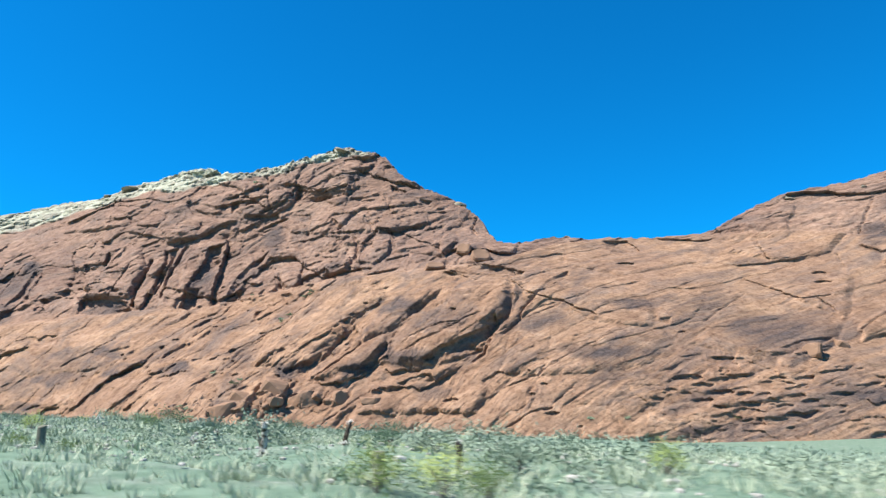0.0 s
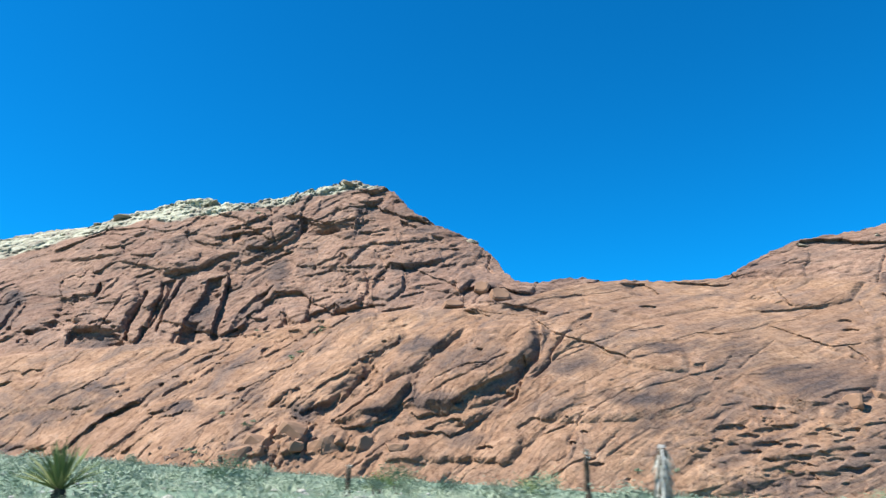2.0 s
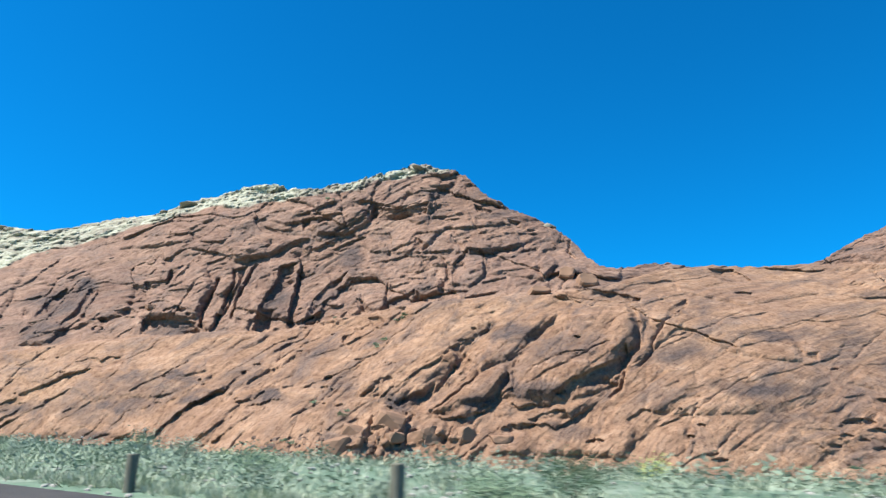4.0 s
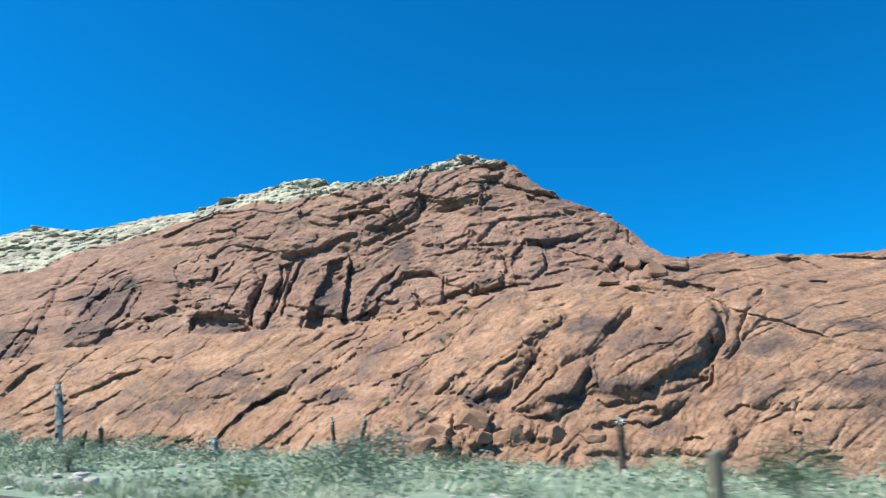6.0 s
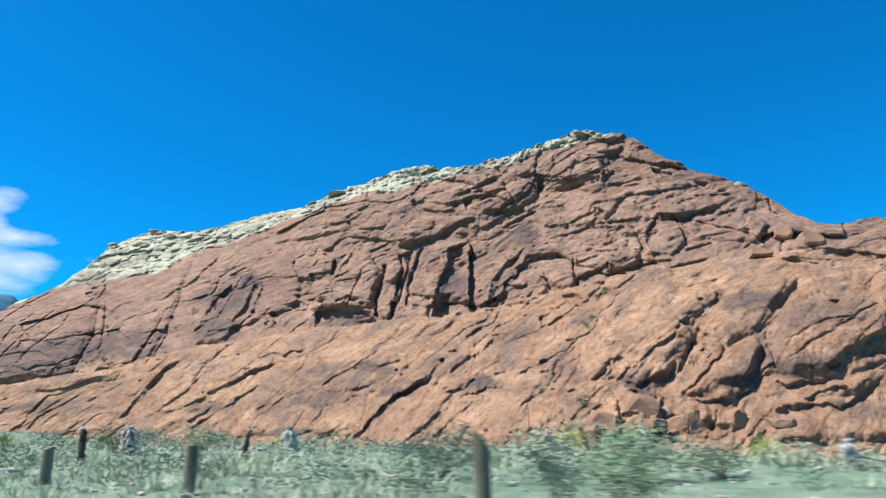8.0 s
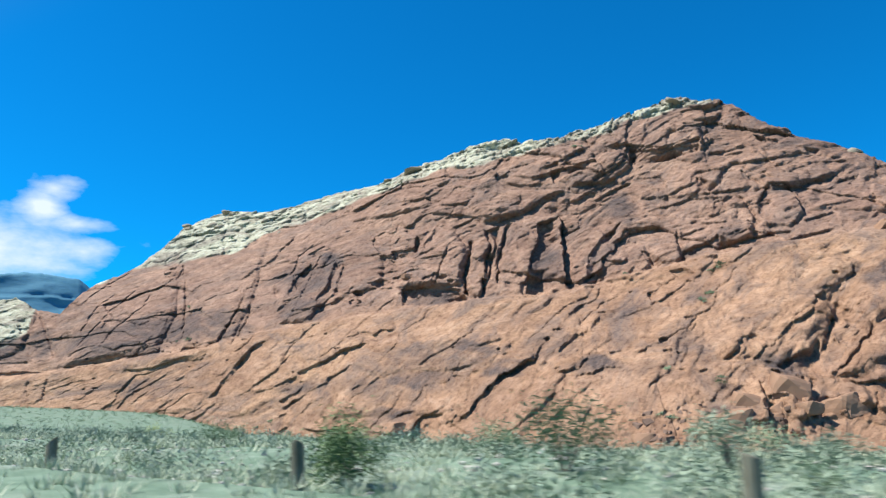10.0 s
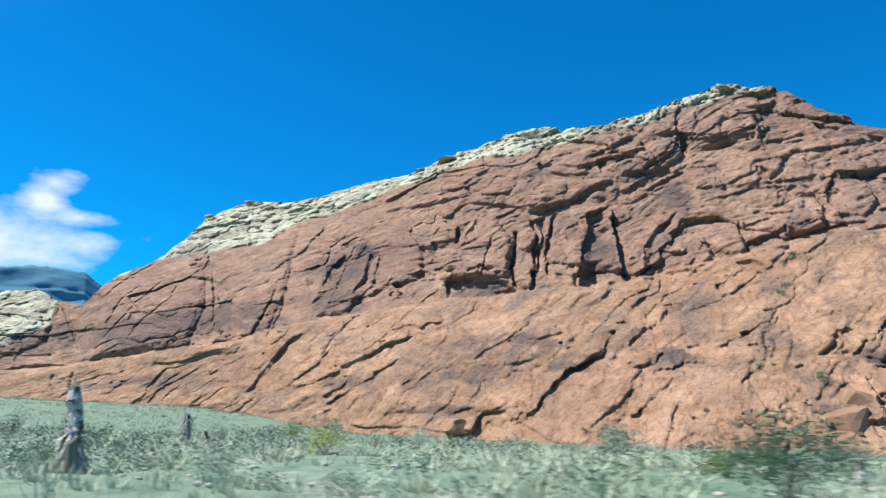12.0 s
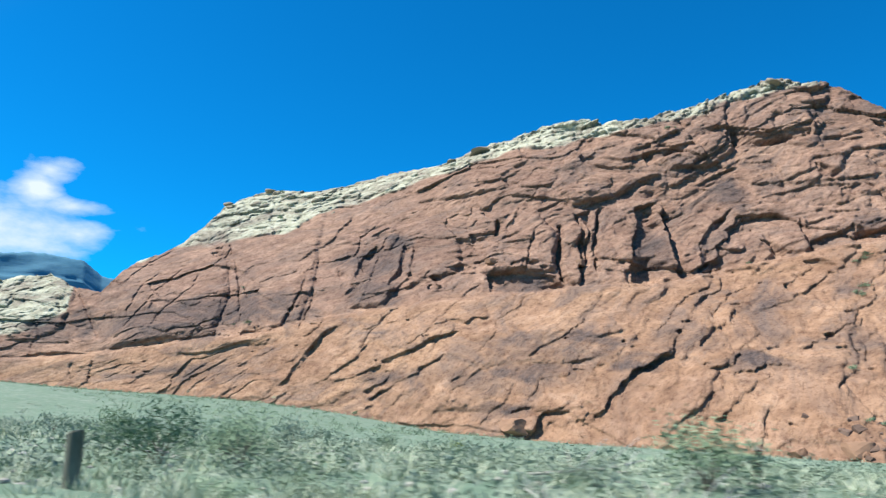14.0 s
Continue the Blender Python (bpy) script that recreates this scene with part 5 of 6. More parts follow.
def blade(bm, root, tip, width, sag=0.0):
    """A folded leaf from root to tip, sagging in its middle."""
    d = tip - root
    side = d.cross(Vector((0.13, 0.21, 1))).normalized() * width
    fold = side.cross(d).normalized() * width * 0.6
    mid = root + d * 0.5 - Vector((0, 0, sag))
    r0, r1 = bm.verts.new(root - side * 0.6), bm.verts.new(root + side * 0.6)
    m0, m1, mc = bm.verts.new(mid - side), bm.verts.new(mid + side), bm.verts.new(mid + fold)
    t = bm.verts.new(tip)
    rc = bm.verts.new(root + fold * 0.6)
    for f in ((r0, rc, mc, m0), (rc, r1, m1, mc), (m0, mc, t), (mc, m1, t)):
        bm.faces.new(f)


def leaf(bm, at, size, rng):
    """A small diamond leaf in a random pose."""
    a = Vector((rng.gauss(0, 1), rng.gauss(0, 1), rng.gauss(0, 0.7) + 0.5)).normalized() * size
    b = a.orthogonal().normalized() * size * 0.2
    v = [bm.verts.new(at + p) for p in (-a * 0.2, b + a * 0.4, a, -b + a * 0.4)]
    bm.faces.new(v)


def bush(name, label, wide, tall, leaves, size, leaf_mat, seed, group, clumps=9):
    """A twiggy shrub: stems that fan out, each with its own puff of leaves."""
    rng = random.Random(seed)
    root = tagged(new(name), label, "bush", group)
    stems, crown = bmesh.new(), bmesh.new()
    tips = []
    for _ in range(clumps):
        a, s = rng.uniform(0, 2 * math.pi), math.sqrt(rng.random())
        tip = Vector((math.cos(a) * wide * 0.42 * s, math.sin(a) * wide * 0.42 * s, tall * rng.uniform(0.45, 0.9) * (1.1 - 0.5 * s)))
        bend = Vector((tip.x * 0.35, tip.y * 0.35, tip.z * 0.55))
        tube(stems, [Vector((tip.x * 0.05, tip.y * 0.05, -0.05)), bend, tip], [0.014, 0.009, 0.004], 4)
        tips.append((tip, rng.uniform(0.6, 1.2)))
    for i in range(leaves):
        tip, puff = tips[i % clumps]
        o = Vector((rng.gauss(0, 1) * wide * 0.15, rng.gauss(0, 1) * wide * 0.15, rng.gauss(0, 1) * tall * 0.17)) * puff
        p = tip + o
        p.z = max(p.z, 0.02)
        leaf(crown, p, size * rng.uniform(0.6, 1.4), rng)
    tagged(part("branching", stems, TWIG, root), kind="stuff")
    tagged(part("crown", crown, leaf_mat, root), kind="stuff")
    return root


def spot(x, q):
    """The ground at a place q metres from the car's line."""
    y = float(way_y(np.array(x, float))) + q
    return Vector((x, y, float(ground_z(np.array([float(x)]), np.array([y]))[0])))


def shaggy_yucca(label, tall, wide, seed, lean=0.0, girth=0.24, leaves=150, broad=0.018):
    """A dead yucca: a trunk hung with bleached leaves, its top broken off."""
    rng = random.Random(seed)
    root = tagged(new("dead_yucca"), label, "dead yucca", "dead yuccas by the road")
    spine = [Vector((lean * tall * (k / 5) ** 1.5 + rng.uniform(-0.02, 0.02), rng.uniform(-0.02, 0.02), -0.08 + (tall + 0.08) * k / 5)) for k in range(6)]
    bm = bmesh.new()
    tube(bm, spine, [wide * girth * w for w in (1.0, 0.83, 0.75, 0.8, 0.88, 0.7)], 9, 0.25, rng)
    part("trunk", bm, DARKBARK, root)
    skirt = bmesh.new()
    for i in range(leaves):
        k = rng.uniform(0.25, 1.0)
        p = spine[0].lerp(spine[-1], k)
        p.x = lean * tall * k ** 1.5
        a = rng.uniform(0, 2 * math.pi) if i % 3 == 0 or broad < 0.03 else rng.gauss(-0.5, 0.8)
        out = Vector((math.cos(a), math.sin(a), 0))
        reach = wide * rng.uniform(0.25, 0.55)
        drop = tall * rng.uniform(0.18, 0.42)
        tip = p + out * reach
        tip.z = max(p.z - drop, 0.03)
        blade(skirt, p + out * wide * 0.14, tip, broad * (1 + 0.7 * rng.random()), -0.05)
    part("leaf_skirt", skirt, DEAD, root)
    cap = bmesh.new()
    for i in range(7):                       # splintered fibres round a jagged stub
        a = 2 * math.pi * i / 7
        foot = spine[-1] + Vector((math.cos(a), math.sin(a), 0)) * wide * girth * 0.42
        tip = foot + Vector((rng.uniform(-0.03, 0.03), rng.uniform(-0.03, 0.03), rng.uniform(0.03, 0.15)))
        tube(cap, [foot - Vector((0, 0, 0.08)), foot.lerp(tip, 0.5), tip], [wide * girth * 0.34, wide * girth * 0.26, wide * girth * 0.08], 5, 0.4, rng)
    part("broken_top", cap, PALE, root, "bleached broken top")
    return root


def snag(label, tall, thick, seed, bend=0.0, mat=None, hook=False):
    """A dead bare yucca trunk with a tuft of broken leaf stubs."""
    rng = random.Random(seed)
    root = tagged(new("yucca_snag"), label, "yucca snag", "dead snags by the road")
    spine = []
    for k in range(8):
        f = k / 7
        x = bend * tall * f ** 2
        z = tall * f
        if hook and f > 0.5:
            turn = (f - 0.5) / 0.5 * 2.6
            z = tall * (0.6 + 0.4 * math.sin(turn))
            x = bend * tall * (0.3 + 0.8 * (1 - math.cos(turn)))
        spine.append(Vector((x + rng.uniform(-0.012, 0.012), rng.uniform(-0.015, 0.015), z - 0.06 * (1 - f))))
    bm = bmesh.new()
    tube(bm, spine, [thick * w for w in (1.25, 0.95, 0.85, 0.9, 0.8, 0.78, 0.85, 0.55)], 9, 0.3, rng)
    part("trunk", bm, mat or BARK, root)
    tuft = bmesh.new()
    top = spine[-1]
    for i in range(26):
        d = Vector((rng.gauss(0, 1), rng.gauss(0, 1), rng.gauss(0.1, 0.8))).normalized()
        blade(tuft, top - d * 0.01, top + d * thick * rng.uniform(1.1, 2.2), 0.012)
    part("leaf_stubs", tuft, DEAD, root)
    base = bmesh.new()
    for i in range(22):
        a = rng.uniform(0, 2 * math.pi)
        o = Vector((math.cos(a), math.sin(a), 0))
        blade(base, o * thick * 0.6 + Vector((0, 0, rng.uniform(0.08, 0.25))), o * rng.uniform(0.15, 0.34) + Vector((0, 0, 0.02)), 0.014)
    part("fallen_leaves", base, DEAD, root)
    return root


def living_yucca(label, tall, seed, blades=70):
    rng = random.Random(seed)
    root = tagged(new("yucca"), label, "yucca", "green yuccas by the road")
    bm = bmesh.new()
    tube(bm, [Vector((0, 0, -0.08)), Vector((0, 0, tall * 0.2)), Vector((0, 0, tall * 0.32))], [0.09, 0.08, 0.05], 8, 0.2, rng)
    part("stem", bm, DARKBARK, root)
    bm = bmesh.new()
    for i in range(blades):
        a, e = rng.uniform(0, 2 * math.pi), rng.uniform(0.05, 1.45)
        d = Vector((math.cos(a) * math.cos(e), math.sin(a) * math.cos(e), math.sin(e)))
        blade(bm, Vector((0, 0, tall * 0.25)) + d * 0.03, Vector((0, 0, tall * 0.28)) + d * tall * rng.uniform(0.6, 0.8), 0.017, -0.02)
    part("leaves", bm, SPIKE, root)
    return root


def stone_mesh(name, mat, seed, flat=0.6, detail=2, fields=(), boxy=0.0):
    """A rough stone about one metre across."""
    bm = bmesh.new()
    bmesh.ops.create_icosphere(bm, subdivisions=detail, radius=0.5)
    rng = random.Random(seed)
    cuts = [(Vector((rng.gauss(0, 1), rng.gauss(0, 1), rng.gauss(0, 1))).normalized(), rng.uniform(0.24, 0.42)) for _ in range(9)]
    if boxy:
        turn = Euler((rng.uniform(-0.3, 0.3), rng.uniform(-0.3, 0.3), rng.uniform(0, 1.5))).to_matrix()
        cuts = cuts[:3] + [(turn @ Vector(a), boxy * rng.uniform(0.8, 1.15)) for a in ((1, 0, 0), (-1, 0, 0), (0, 1, 0), (0, -1, 0), (0, 0, 1), (0, 0, -1))]
    for v in bm.verts:
        for nrm, d in cuts:
            over = v.co.dot(nrm) - d
            if over > 0:
                v.co -= nrm * over * 0.9
        v.co *= 1 + 0.10 * noise.noise(v.co * 4 + Vector((seed, 0, 0)))
        v.co.z *= flat
    me = bpy.data.meshes.new(name)
    bm.to_mesh(me)
    bm.free()
    me.materials.append(mat)
    for field, value in fields:
        me.attributes.new(field, "FLOAT", "POINT").data.foreach_set("value", np.full(len(me.vertices), value, np.float32))
    return me


def turned(p, spin, size=1.0, tip=0.0):
    s = (size, size, size) if isinstance(size, (int, float)) else size
    return Matrix.LocRotScale(p, Euler((tip, tip * 0.6, spin)), Vector(s))


def place(proto, p, spin=0.0, size=1.0, tip=0.0, used=set()):
    """Set out a prototype: the first time itself, then copies."""
    m = turned(p, spin, size, tip)
    if proto.name not in used:
        used.add(proto.name)
        proto.matrix_basis = m
        return proto
    ob = copy_thing(proto, m)
    ob.matrix_basis = m
    return ob


# fence posts along the shoulder
def fence_post(seed, slanted):
    rng = random.Random(seed)
    root = tagged(new("fence_post"), "weathered grey-brown round wooden post with a worn top", "post", "posts along the road shoulder")
    bm = bmesh.new()
    n, r, h = 12, 0.105, 0.78
    rings = []
    for z, k in ((-0.35, 1.02), (0.0, 1.0), (0.4, 0.985), (h - 0.02, 0.98), (h, 0.88)):
        ring = []
        for i in range(n):
            a = 2 * math.pi * i / n
            lift = slanted * 0.13 * math.cos(a) if z > 0.6 else 0.0
            ring.append(bm.verts.new((r * k * math.cos(a) * (1 + rng.uniform(-0.03, 0.03)), r * k * math.sin(a), z + lift)))
        rings.append(ring)
    for a, b in zip(rings, rings[1:]):
        for i in range(n):
            bm.faces.new((a[i], a[(i + 1) % n], b[(i + 1) % n], b[i]))
    bm.faces.new(rings[-1])
    part("shaft", bm, POST, root)
    bm = bmesh.new()
    tube(bm, [Vector((-r * 0.7, 0.01, h - 0.018 - 0.09 * slanted)), Vector((r * 0.7, -0.02, h - 0.018 + 0.09 * slanted))], [0.012, 0.009], 5)
    part("top_split", bm, TWIG, root, "dark drying split across the top")
    return root


posts = [fence_post(1, 0.0), fence_post(2, 0.9), fence_post(3, 0.25)]
POSTS = [(158.2, 0), (146.5, 0), (137.7, 0), (126.1, 0), (118.2, 0), (92.1, 0), (82.1, 0), (77.1, 0), (63.0, 0), (57.0, 0), (50.5, 0), (45.0, 0), (39.3, 0),
         (33.1, 0), (29.2, 0), (21.1, 1.85), (-3.3, 0), (-6.6, 0), (-9.8, 0), (-15.3, 0.65), (-20.3, 0), (-27.3, 0), (-33.0, 0), (-37.4, 0), (-43.3, 0), (-49.5, 0),
         (-56.0, 0), (-62.3, 0), (-68.9, 0), (-75.4, 0), (-82.3, 0), (-95.5, 0), (-101.8, 0), (-105.2, 0), (-123.9, 0), (-150.6, 0), (-155.8, 0), (-165.0, 0), (-177.0, 0)]
for i, (x, off) in enumerate(POSTS):
    p = spot(x, 8.05 + off)
    grown = 1.2 if -36 < x < 36 else 0.78 if -125 < x < -78 or x > 100 or x == -150.6 else 1.0
    place(posts[(i * 2 + i // 3) % 3], p, i * 1.7, (1.05, 1.05, grown * (0.94 + 0.08 * math.sin(i * 1.9))), 0.03 * math.sin(i * 3.1))

# dead yuccas and trunks: (x, q, height)
SHAGGY = [(127.9, 13.9, 0.5), (134.1, 11.9, 0.65), (136.7, 15.5, 0.5), (147.6, 12.4, 0.4),
          (6.9, 14.8, 0.6), (24.5, 20.6, 0.95), (24.3, 22.2, 1.05), (-30.2, 21.8, 0.95), (-23.9, 15.3, 0.5), (-10.2, 13.3, 0.6), (-42.6, 13.3, 0.8), (-36.8, 14.2, 0.75), 
          (-135.4, 19.4, 1.1), (-124.4, 8.4, 0.85), (-153.7, 18.0, 0.95), (-157.0, 19.5, 0.6), (93.4, 8.9, 0.3), (-136.9, 12.0, 0.35)]
shag = [shaggy_yucca("dead yucca stump hung with bleached shaggy leaves", 1.0, 0.62, 11, 0.10),
        shaggy_yucca("dead yucca stump hung with bleached shaggy leaves", 1.0, 0.8, 12, -0.14),
        shaggy_yucca("dead yucca stump hung with bleached shaggy leaves", 1.0, 0.55, 13, 0.25)]
for i, (x, q, h) in enumerate(SHAGGY):
    place(shag[i % 3], spot(x, q), i * 2.1, (0.5 + 0.5 * h, 0.5 + 0.5 * h, h))
for i, (x, q, h) in enumerate([(-92.1, 11.2, 1.1), (-90.9, 10.0, 1.15)]):
    ob = shaggy_yucca("dead yucca draped with long bleached hanging leaves", h, 1.15, 17 + i, 0.05, 0.14, 120, 0.035)
    ob.matrix_basis = turned(spot(x, q) - Vector((0, 0, 0.04)), 0.3 * i)
ob = shaggy_yucca("leaning dead yucca thickly hung with bleached shaggy leaves", 1.65, 1.25, 19, 0.12, 0.14, 190, 0.034)
ob.matrix_basis = turned(spot(118.0, 8.4), 0.2)
ob = shaggy_yucca("ragged dead yucca trunk with bleached leaves on dark bark", 1.75, 0.72, 20, 0.05, 0.2, 90, 0.03)
ob.matrix_basis = turned(spot(112.4, 20.0), 0.5)
TRUNKS = [(148.1, 12.8, 0.5), (152.0, 11.3, 0.8), (-112.9, 14.0, 0.5), (-138.2, 12.6, 1.78)]
STUMPS = [(29.5, 30.0, 1.6), (-0.7, 30.7, 2.3), (17.4, 19.5, 1.55), (4.1, 26.0, 1.95), (24.9, 20.8, 1.0), (-31.1, 19.9, 0.85), (-31.3, 21.1, 0.95), (1.2, 14.7, 0.65), (1.4, 15.2, 0.8), (36.0, 21.0, 0.75), 
          (-158.7, 15.5, 0.65), (110.3, 20.0, 1.5), (157.5, 12.2, 0.65), (152.5, 14.2, 0.6), (-40.0, 10.3, 0.9), (-134.4, 19.6, 0.6), (103.0, 17.5, 0.9), (-38.5, 14.0, 0.7), (-151.6, 18.2, 0.8), (-156.2, 20.5, 0.8)]
bare = [snag("tall dead yucca trunk with blotched pale bark", 1.0, 0.125, 21, 0.10), snag("tall dead yucca trunk with blotched pale bark", 1.0, 0.105, 22, -0.1)]
dark = [snag("dark dead yucca trunk standing among scrub", 1.0, 0.10, 23, 0.05, DARKBARK), snag("dark dead yucca trunk standing among scrub", 1.0, 0.09, 24, -0.2, DARKBARK)]
for i, (x, q, h) in enumerate(TRUNKS):
    place(bare[i % 2], spot(x, q), i * 2.6, (0.6 + 0.4 * h, 0.6 + 0.4 * h, h))
for i, (x, q, h) in enumerate(STUMPS):
    place(dark[i % 2], spot(x, q), i * 1.3, (0.7 + 0.3 * h, 0.7 + 0.3 * h, h))
stout = snag("stout leaning dead yucca trunk with pale peeling bark", 1.75, 0.19, 26, -0.14)
stout.matrix_basis = turned(spot(-125.8, 9.3), 0.2)
tall_trunk = snag("tall slender curved dead yucca trunk with pale peeling bark", 2.15, 0.15, 29, -0.18)
tall_trunk.matrix_basis = turned(spot(0.7, 14.2), 0.1)
hooked = snag("dead yucca trunk bent over into a hook", 1.5, 0.16, 25, -0.20, DARKBARK, True)
hooked.matrix_basis = turned(spot(-152.4, 17.0), -0.3)

# living yuccas
spiky = [living_yucca("green spiky yucca with stiff sword leaves", 0.8, 31), living_yucca("green spiky yucca with stiff sword leaves", 0.7, 32, 55)]
for i, (x, q, h) in enumerate([(-12.2, 13.3, 0.8), (-11.2, 13.0, 0.5), (100.9, 8.6, 1.45), (135.2, 8.3, 0.9), (-47.0, 12.0, 0.7), (-115.0, 17.0, 0.8)]):
    place(spiky[i % 2], spot(x, q), i * 1.1, h / 0.75)

# shrubs
creosote = bush("creosote_bush", "tall open green creosote bush at the roadside", 1.35, 1.75, 3000, 0.085, GREEN, 41, "green bushes", 16)
for x, q, s in ((-141.9, 8.2, 1.15), (-186.0, 11.0, 0.8), (-75.5, 9.2, 0.75)):
    place(creosote, spot(x, q), x, s)
kinds = [bush("sagebrush", "grey-green rounded sagebrush on gravelly soil", 1.0, 0.62, 850, 0.062, SAGE, 51, "roadside scrub"),
         bush("sagebrush", "grey-green rounded sagebrush on gravelly soil", 1.2, 0.5, 850, 0.062, SAGE, 52, "roadside scrub", 12),
         bush("sagebrush", "grey-green rounded sagebrush on gravelly soil", 0.9, 0.75, 850, 0.058, SAGE, 53, "roadside scrub", 8),
         bush("dark_scrub_bush", "dark green leafy scrub bush by the road", 1.2, 0.85, 1300, 0.062, MOSS, 54, "roadside scrub", 12),
         bush("rabbitbrush", "yellow-green flowering rabbitbrush among dry grass", 0.8, 0.65, 800, 0.05, GOLD, 55, "roadside scrub")]
SET = [(3.4, 9.3, 3, 1.1), (-1.7, 9.6, 0, 1.3), (1.1, 9.9, 4, 1.0), (6.1, 11.0, 2, 1.2), (27.2, 9.4, 0, 1.1), (28.6, 9.9, 2, 1.45), (34.1, 10.6, 1, 1.5), (35.9, 13.2, 3, 1.0),
       (-25.7, 13.2, 1, 1.2), (-18.3, 13.7, 3, 0.7), (-30.2, 11.3, 0, 1.5), (-20.2, 9.0, 0, 0.9), (-163.1, 8.6, 3, 0.6), (158.7, 7.3, 4, 1.05), (159.6, 7.7, 4, 1.0), (160.4, 7.6, 4, 0.8), (143.7, 8.6, 4, 0.9), (146.1, 9.0, 4, 0.7)]
for x, q, k, s in SET:
    place(kinds[k], spot(x, q), x * 3, s)
rng = random.Random(77)
for i in range(300):
    x, q = rng.uniform(-250, 172), 8.8 + 24 * rng.random() ** 1.5
    if 84 < x < 126:
        q += 9                   # short grass alone grows on this stretch of the verge
    k = rng.choice((0, 0, 1, 1, 2, 2, 3, 3, 4))
    s = rng.uniform(0.75, 1.55) * (0.62 if q < 12 else 1.0)
    place(kinds[k], spot(x, q), rng.uniform(0, 6.3), (s, s, s * rng.uniform(0.85, 1.25)))


def strew(name, mesh_of, count, where, size, label, category, material, seed):
    """Many small things joined into one mesh of stuff."""
    gen = np.random.default_rng(seed)
    verts, faces, start = [], [], 0
    shapes = []
    for bm in mesh_of:
        bm.verts.index_update()
        shapes.append((np.array([v.co[:] for v in bm.verts]), [tuple(v.index for v in f.verts) for f in bm.faces]))
        bm.free()
    xs, ys = where(gen, count)
    zs = ground_z(xs, ys)
    for x, y, z, s, a, k in zip(xs, ys, zs, size(gen, count, ys - way_y(xs)), gen.uniform(0, 6.28, count), gen.integers(0, len(shapes), count)):
        v, f = shapes[k]
        c, n = math.cos(a) * s, math.sin(a) * s
        verts.append(np.stack([v[:, 0] * c - v[:, 1] * n + x, v[:, 0] * n + v[:, 1] * c + y, v[:, 2] * s + z], 1))
        faces += [tuple(i + start for i in q) for q in f]
        start += len(v)
    me = bpy.data.meshes.new(name)
    me.from_pydata(np.concatenate(verts).tolist(), [], faces)
    me.materials.append(material)
    return tagged(new(name, me), label, category, kind="stuff")


def grass_tuft(seed, blades, spread_, tall):
    g, bm = random.Random(seed), bmesh.new()
    for _ in range(blades):
        a, r = g.uniform(0, 6.28), abs(g.gauss(0, spread_))
        o = Vector((math.cos(a) * r, math.sin(a) * r, 0))
        t = o * 1.9 + Vector((g.gauss(0, 0.05), g.gauss(0, 0.05), tall * g.uniform(0.5, 1)))
        w = Vector((-math.sin(a), math.cos(a), 0)) * 0.015
        bm.faces.new([bm.verts.new(o - w), bm.verts.new(o + w), bm.verts.new(t)])
    return bm


def shrub_puff(seed, leaves, wide, tall, size):
    g, bm = random.Random(seed), bmesh.new()
    for _ in range(leaves):
        a, r = g.uniform(0, 6.28), math.sqrt(g.random()) * wide * 0.5
        z = tall * g.random() * (1 - 0.6 * (2 * r / wide) ** 2)
        at, s = Vector((math.cos(a) * r, math.sin(a) * r, z)), size * g.uniform(0.7, 1.4)
        d = Vector((g.gauss(0, 1), g.gauss(0, 1), g.gauss(0.5, 0.7))).normalized() * s
        w = d.orthogonal().normalized() * s * 0.3
        bm.faces.new([bm.verts.new(at - w), bm.verts.new(at + w), bm.verts.new(at + d)])
    return bm


def pebble(seed):
    bm = bmesh.new()
    bmesh.ops.create_icosphere(bm, subdivisions=1, radius=0.5)
    g = random.Random(seed)
    for v in bm.verts:
        v.co *= g.uniform(0.75, 1.15)
        v.co.z = v.co.z * 0.6 + 0.08
    return bm


def verge(lo, hi, power, bare_share=-0.3):
    def where(gen, n):
        xs = gen.uniform(-340, 200, 3 * n)
        qs = lo + (hi - lo) * gen.random(3 * n) ** power
        grown = layers(xs / 4.5, qs / 2.6, 87, 3, 0.6) + 0.35 * gen.standard_normal(3 * n) > bare_share
        keep = np.argsort(~grown, kind="stable")[:n]
        return xs[keep], way_y(xs[keep]) + qs[keep]
    return where


def plain(gen, n):
    far = 50 + 400 * gen.random(n) ** 1.3
    ang = np.radians(gen.uniform(-30, 76, n))
    x0 = gen.uniform(-170, 170, n)
    return x0 - far * np.sin(ang), way_y(x0) + far * np.cos(ang) + 8


def mound(gen, n):
    a, r = np.radians(gen.uniform(54, 78, n)), 250 + 420 * gen.random(n) ** 0.8
    return -r * np.sin(a), r * np.cos(a)


strew("mound_scrub", [shrub_puff(i + 40, 26, 1.3, 0.7, 0.2) for i in range(4)], 3000, mound, lambda g, n, q: g.uniform(0.5, 1.7, n),
      "dark scrub dotted over the low mound", "scrub", MOSS, 17)
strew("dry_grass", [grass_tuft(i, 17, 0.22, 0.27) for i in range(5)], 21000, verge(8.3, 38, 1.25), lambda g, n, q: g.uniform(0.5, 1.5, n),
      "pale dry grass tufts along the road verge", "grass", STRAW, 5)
strew("low_scrub", [shrub_puff(i, 112, 1.1, 0.6, 0.085) for i in range(6)], 5600, verge(9.0, 48, 1.5), lambda g, n, q: g.uniform(0.4, 1.25, n),
      "low grey-green desert scrub between road and hill", "scrub", SAGE, 6)
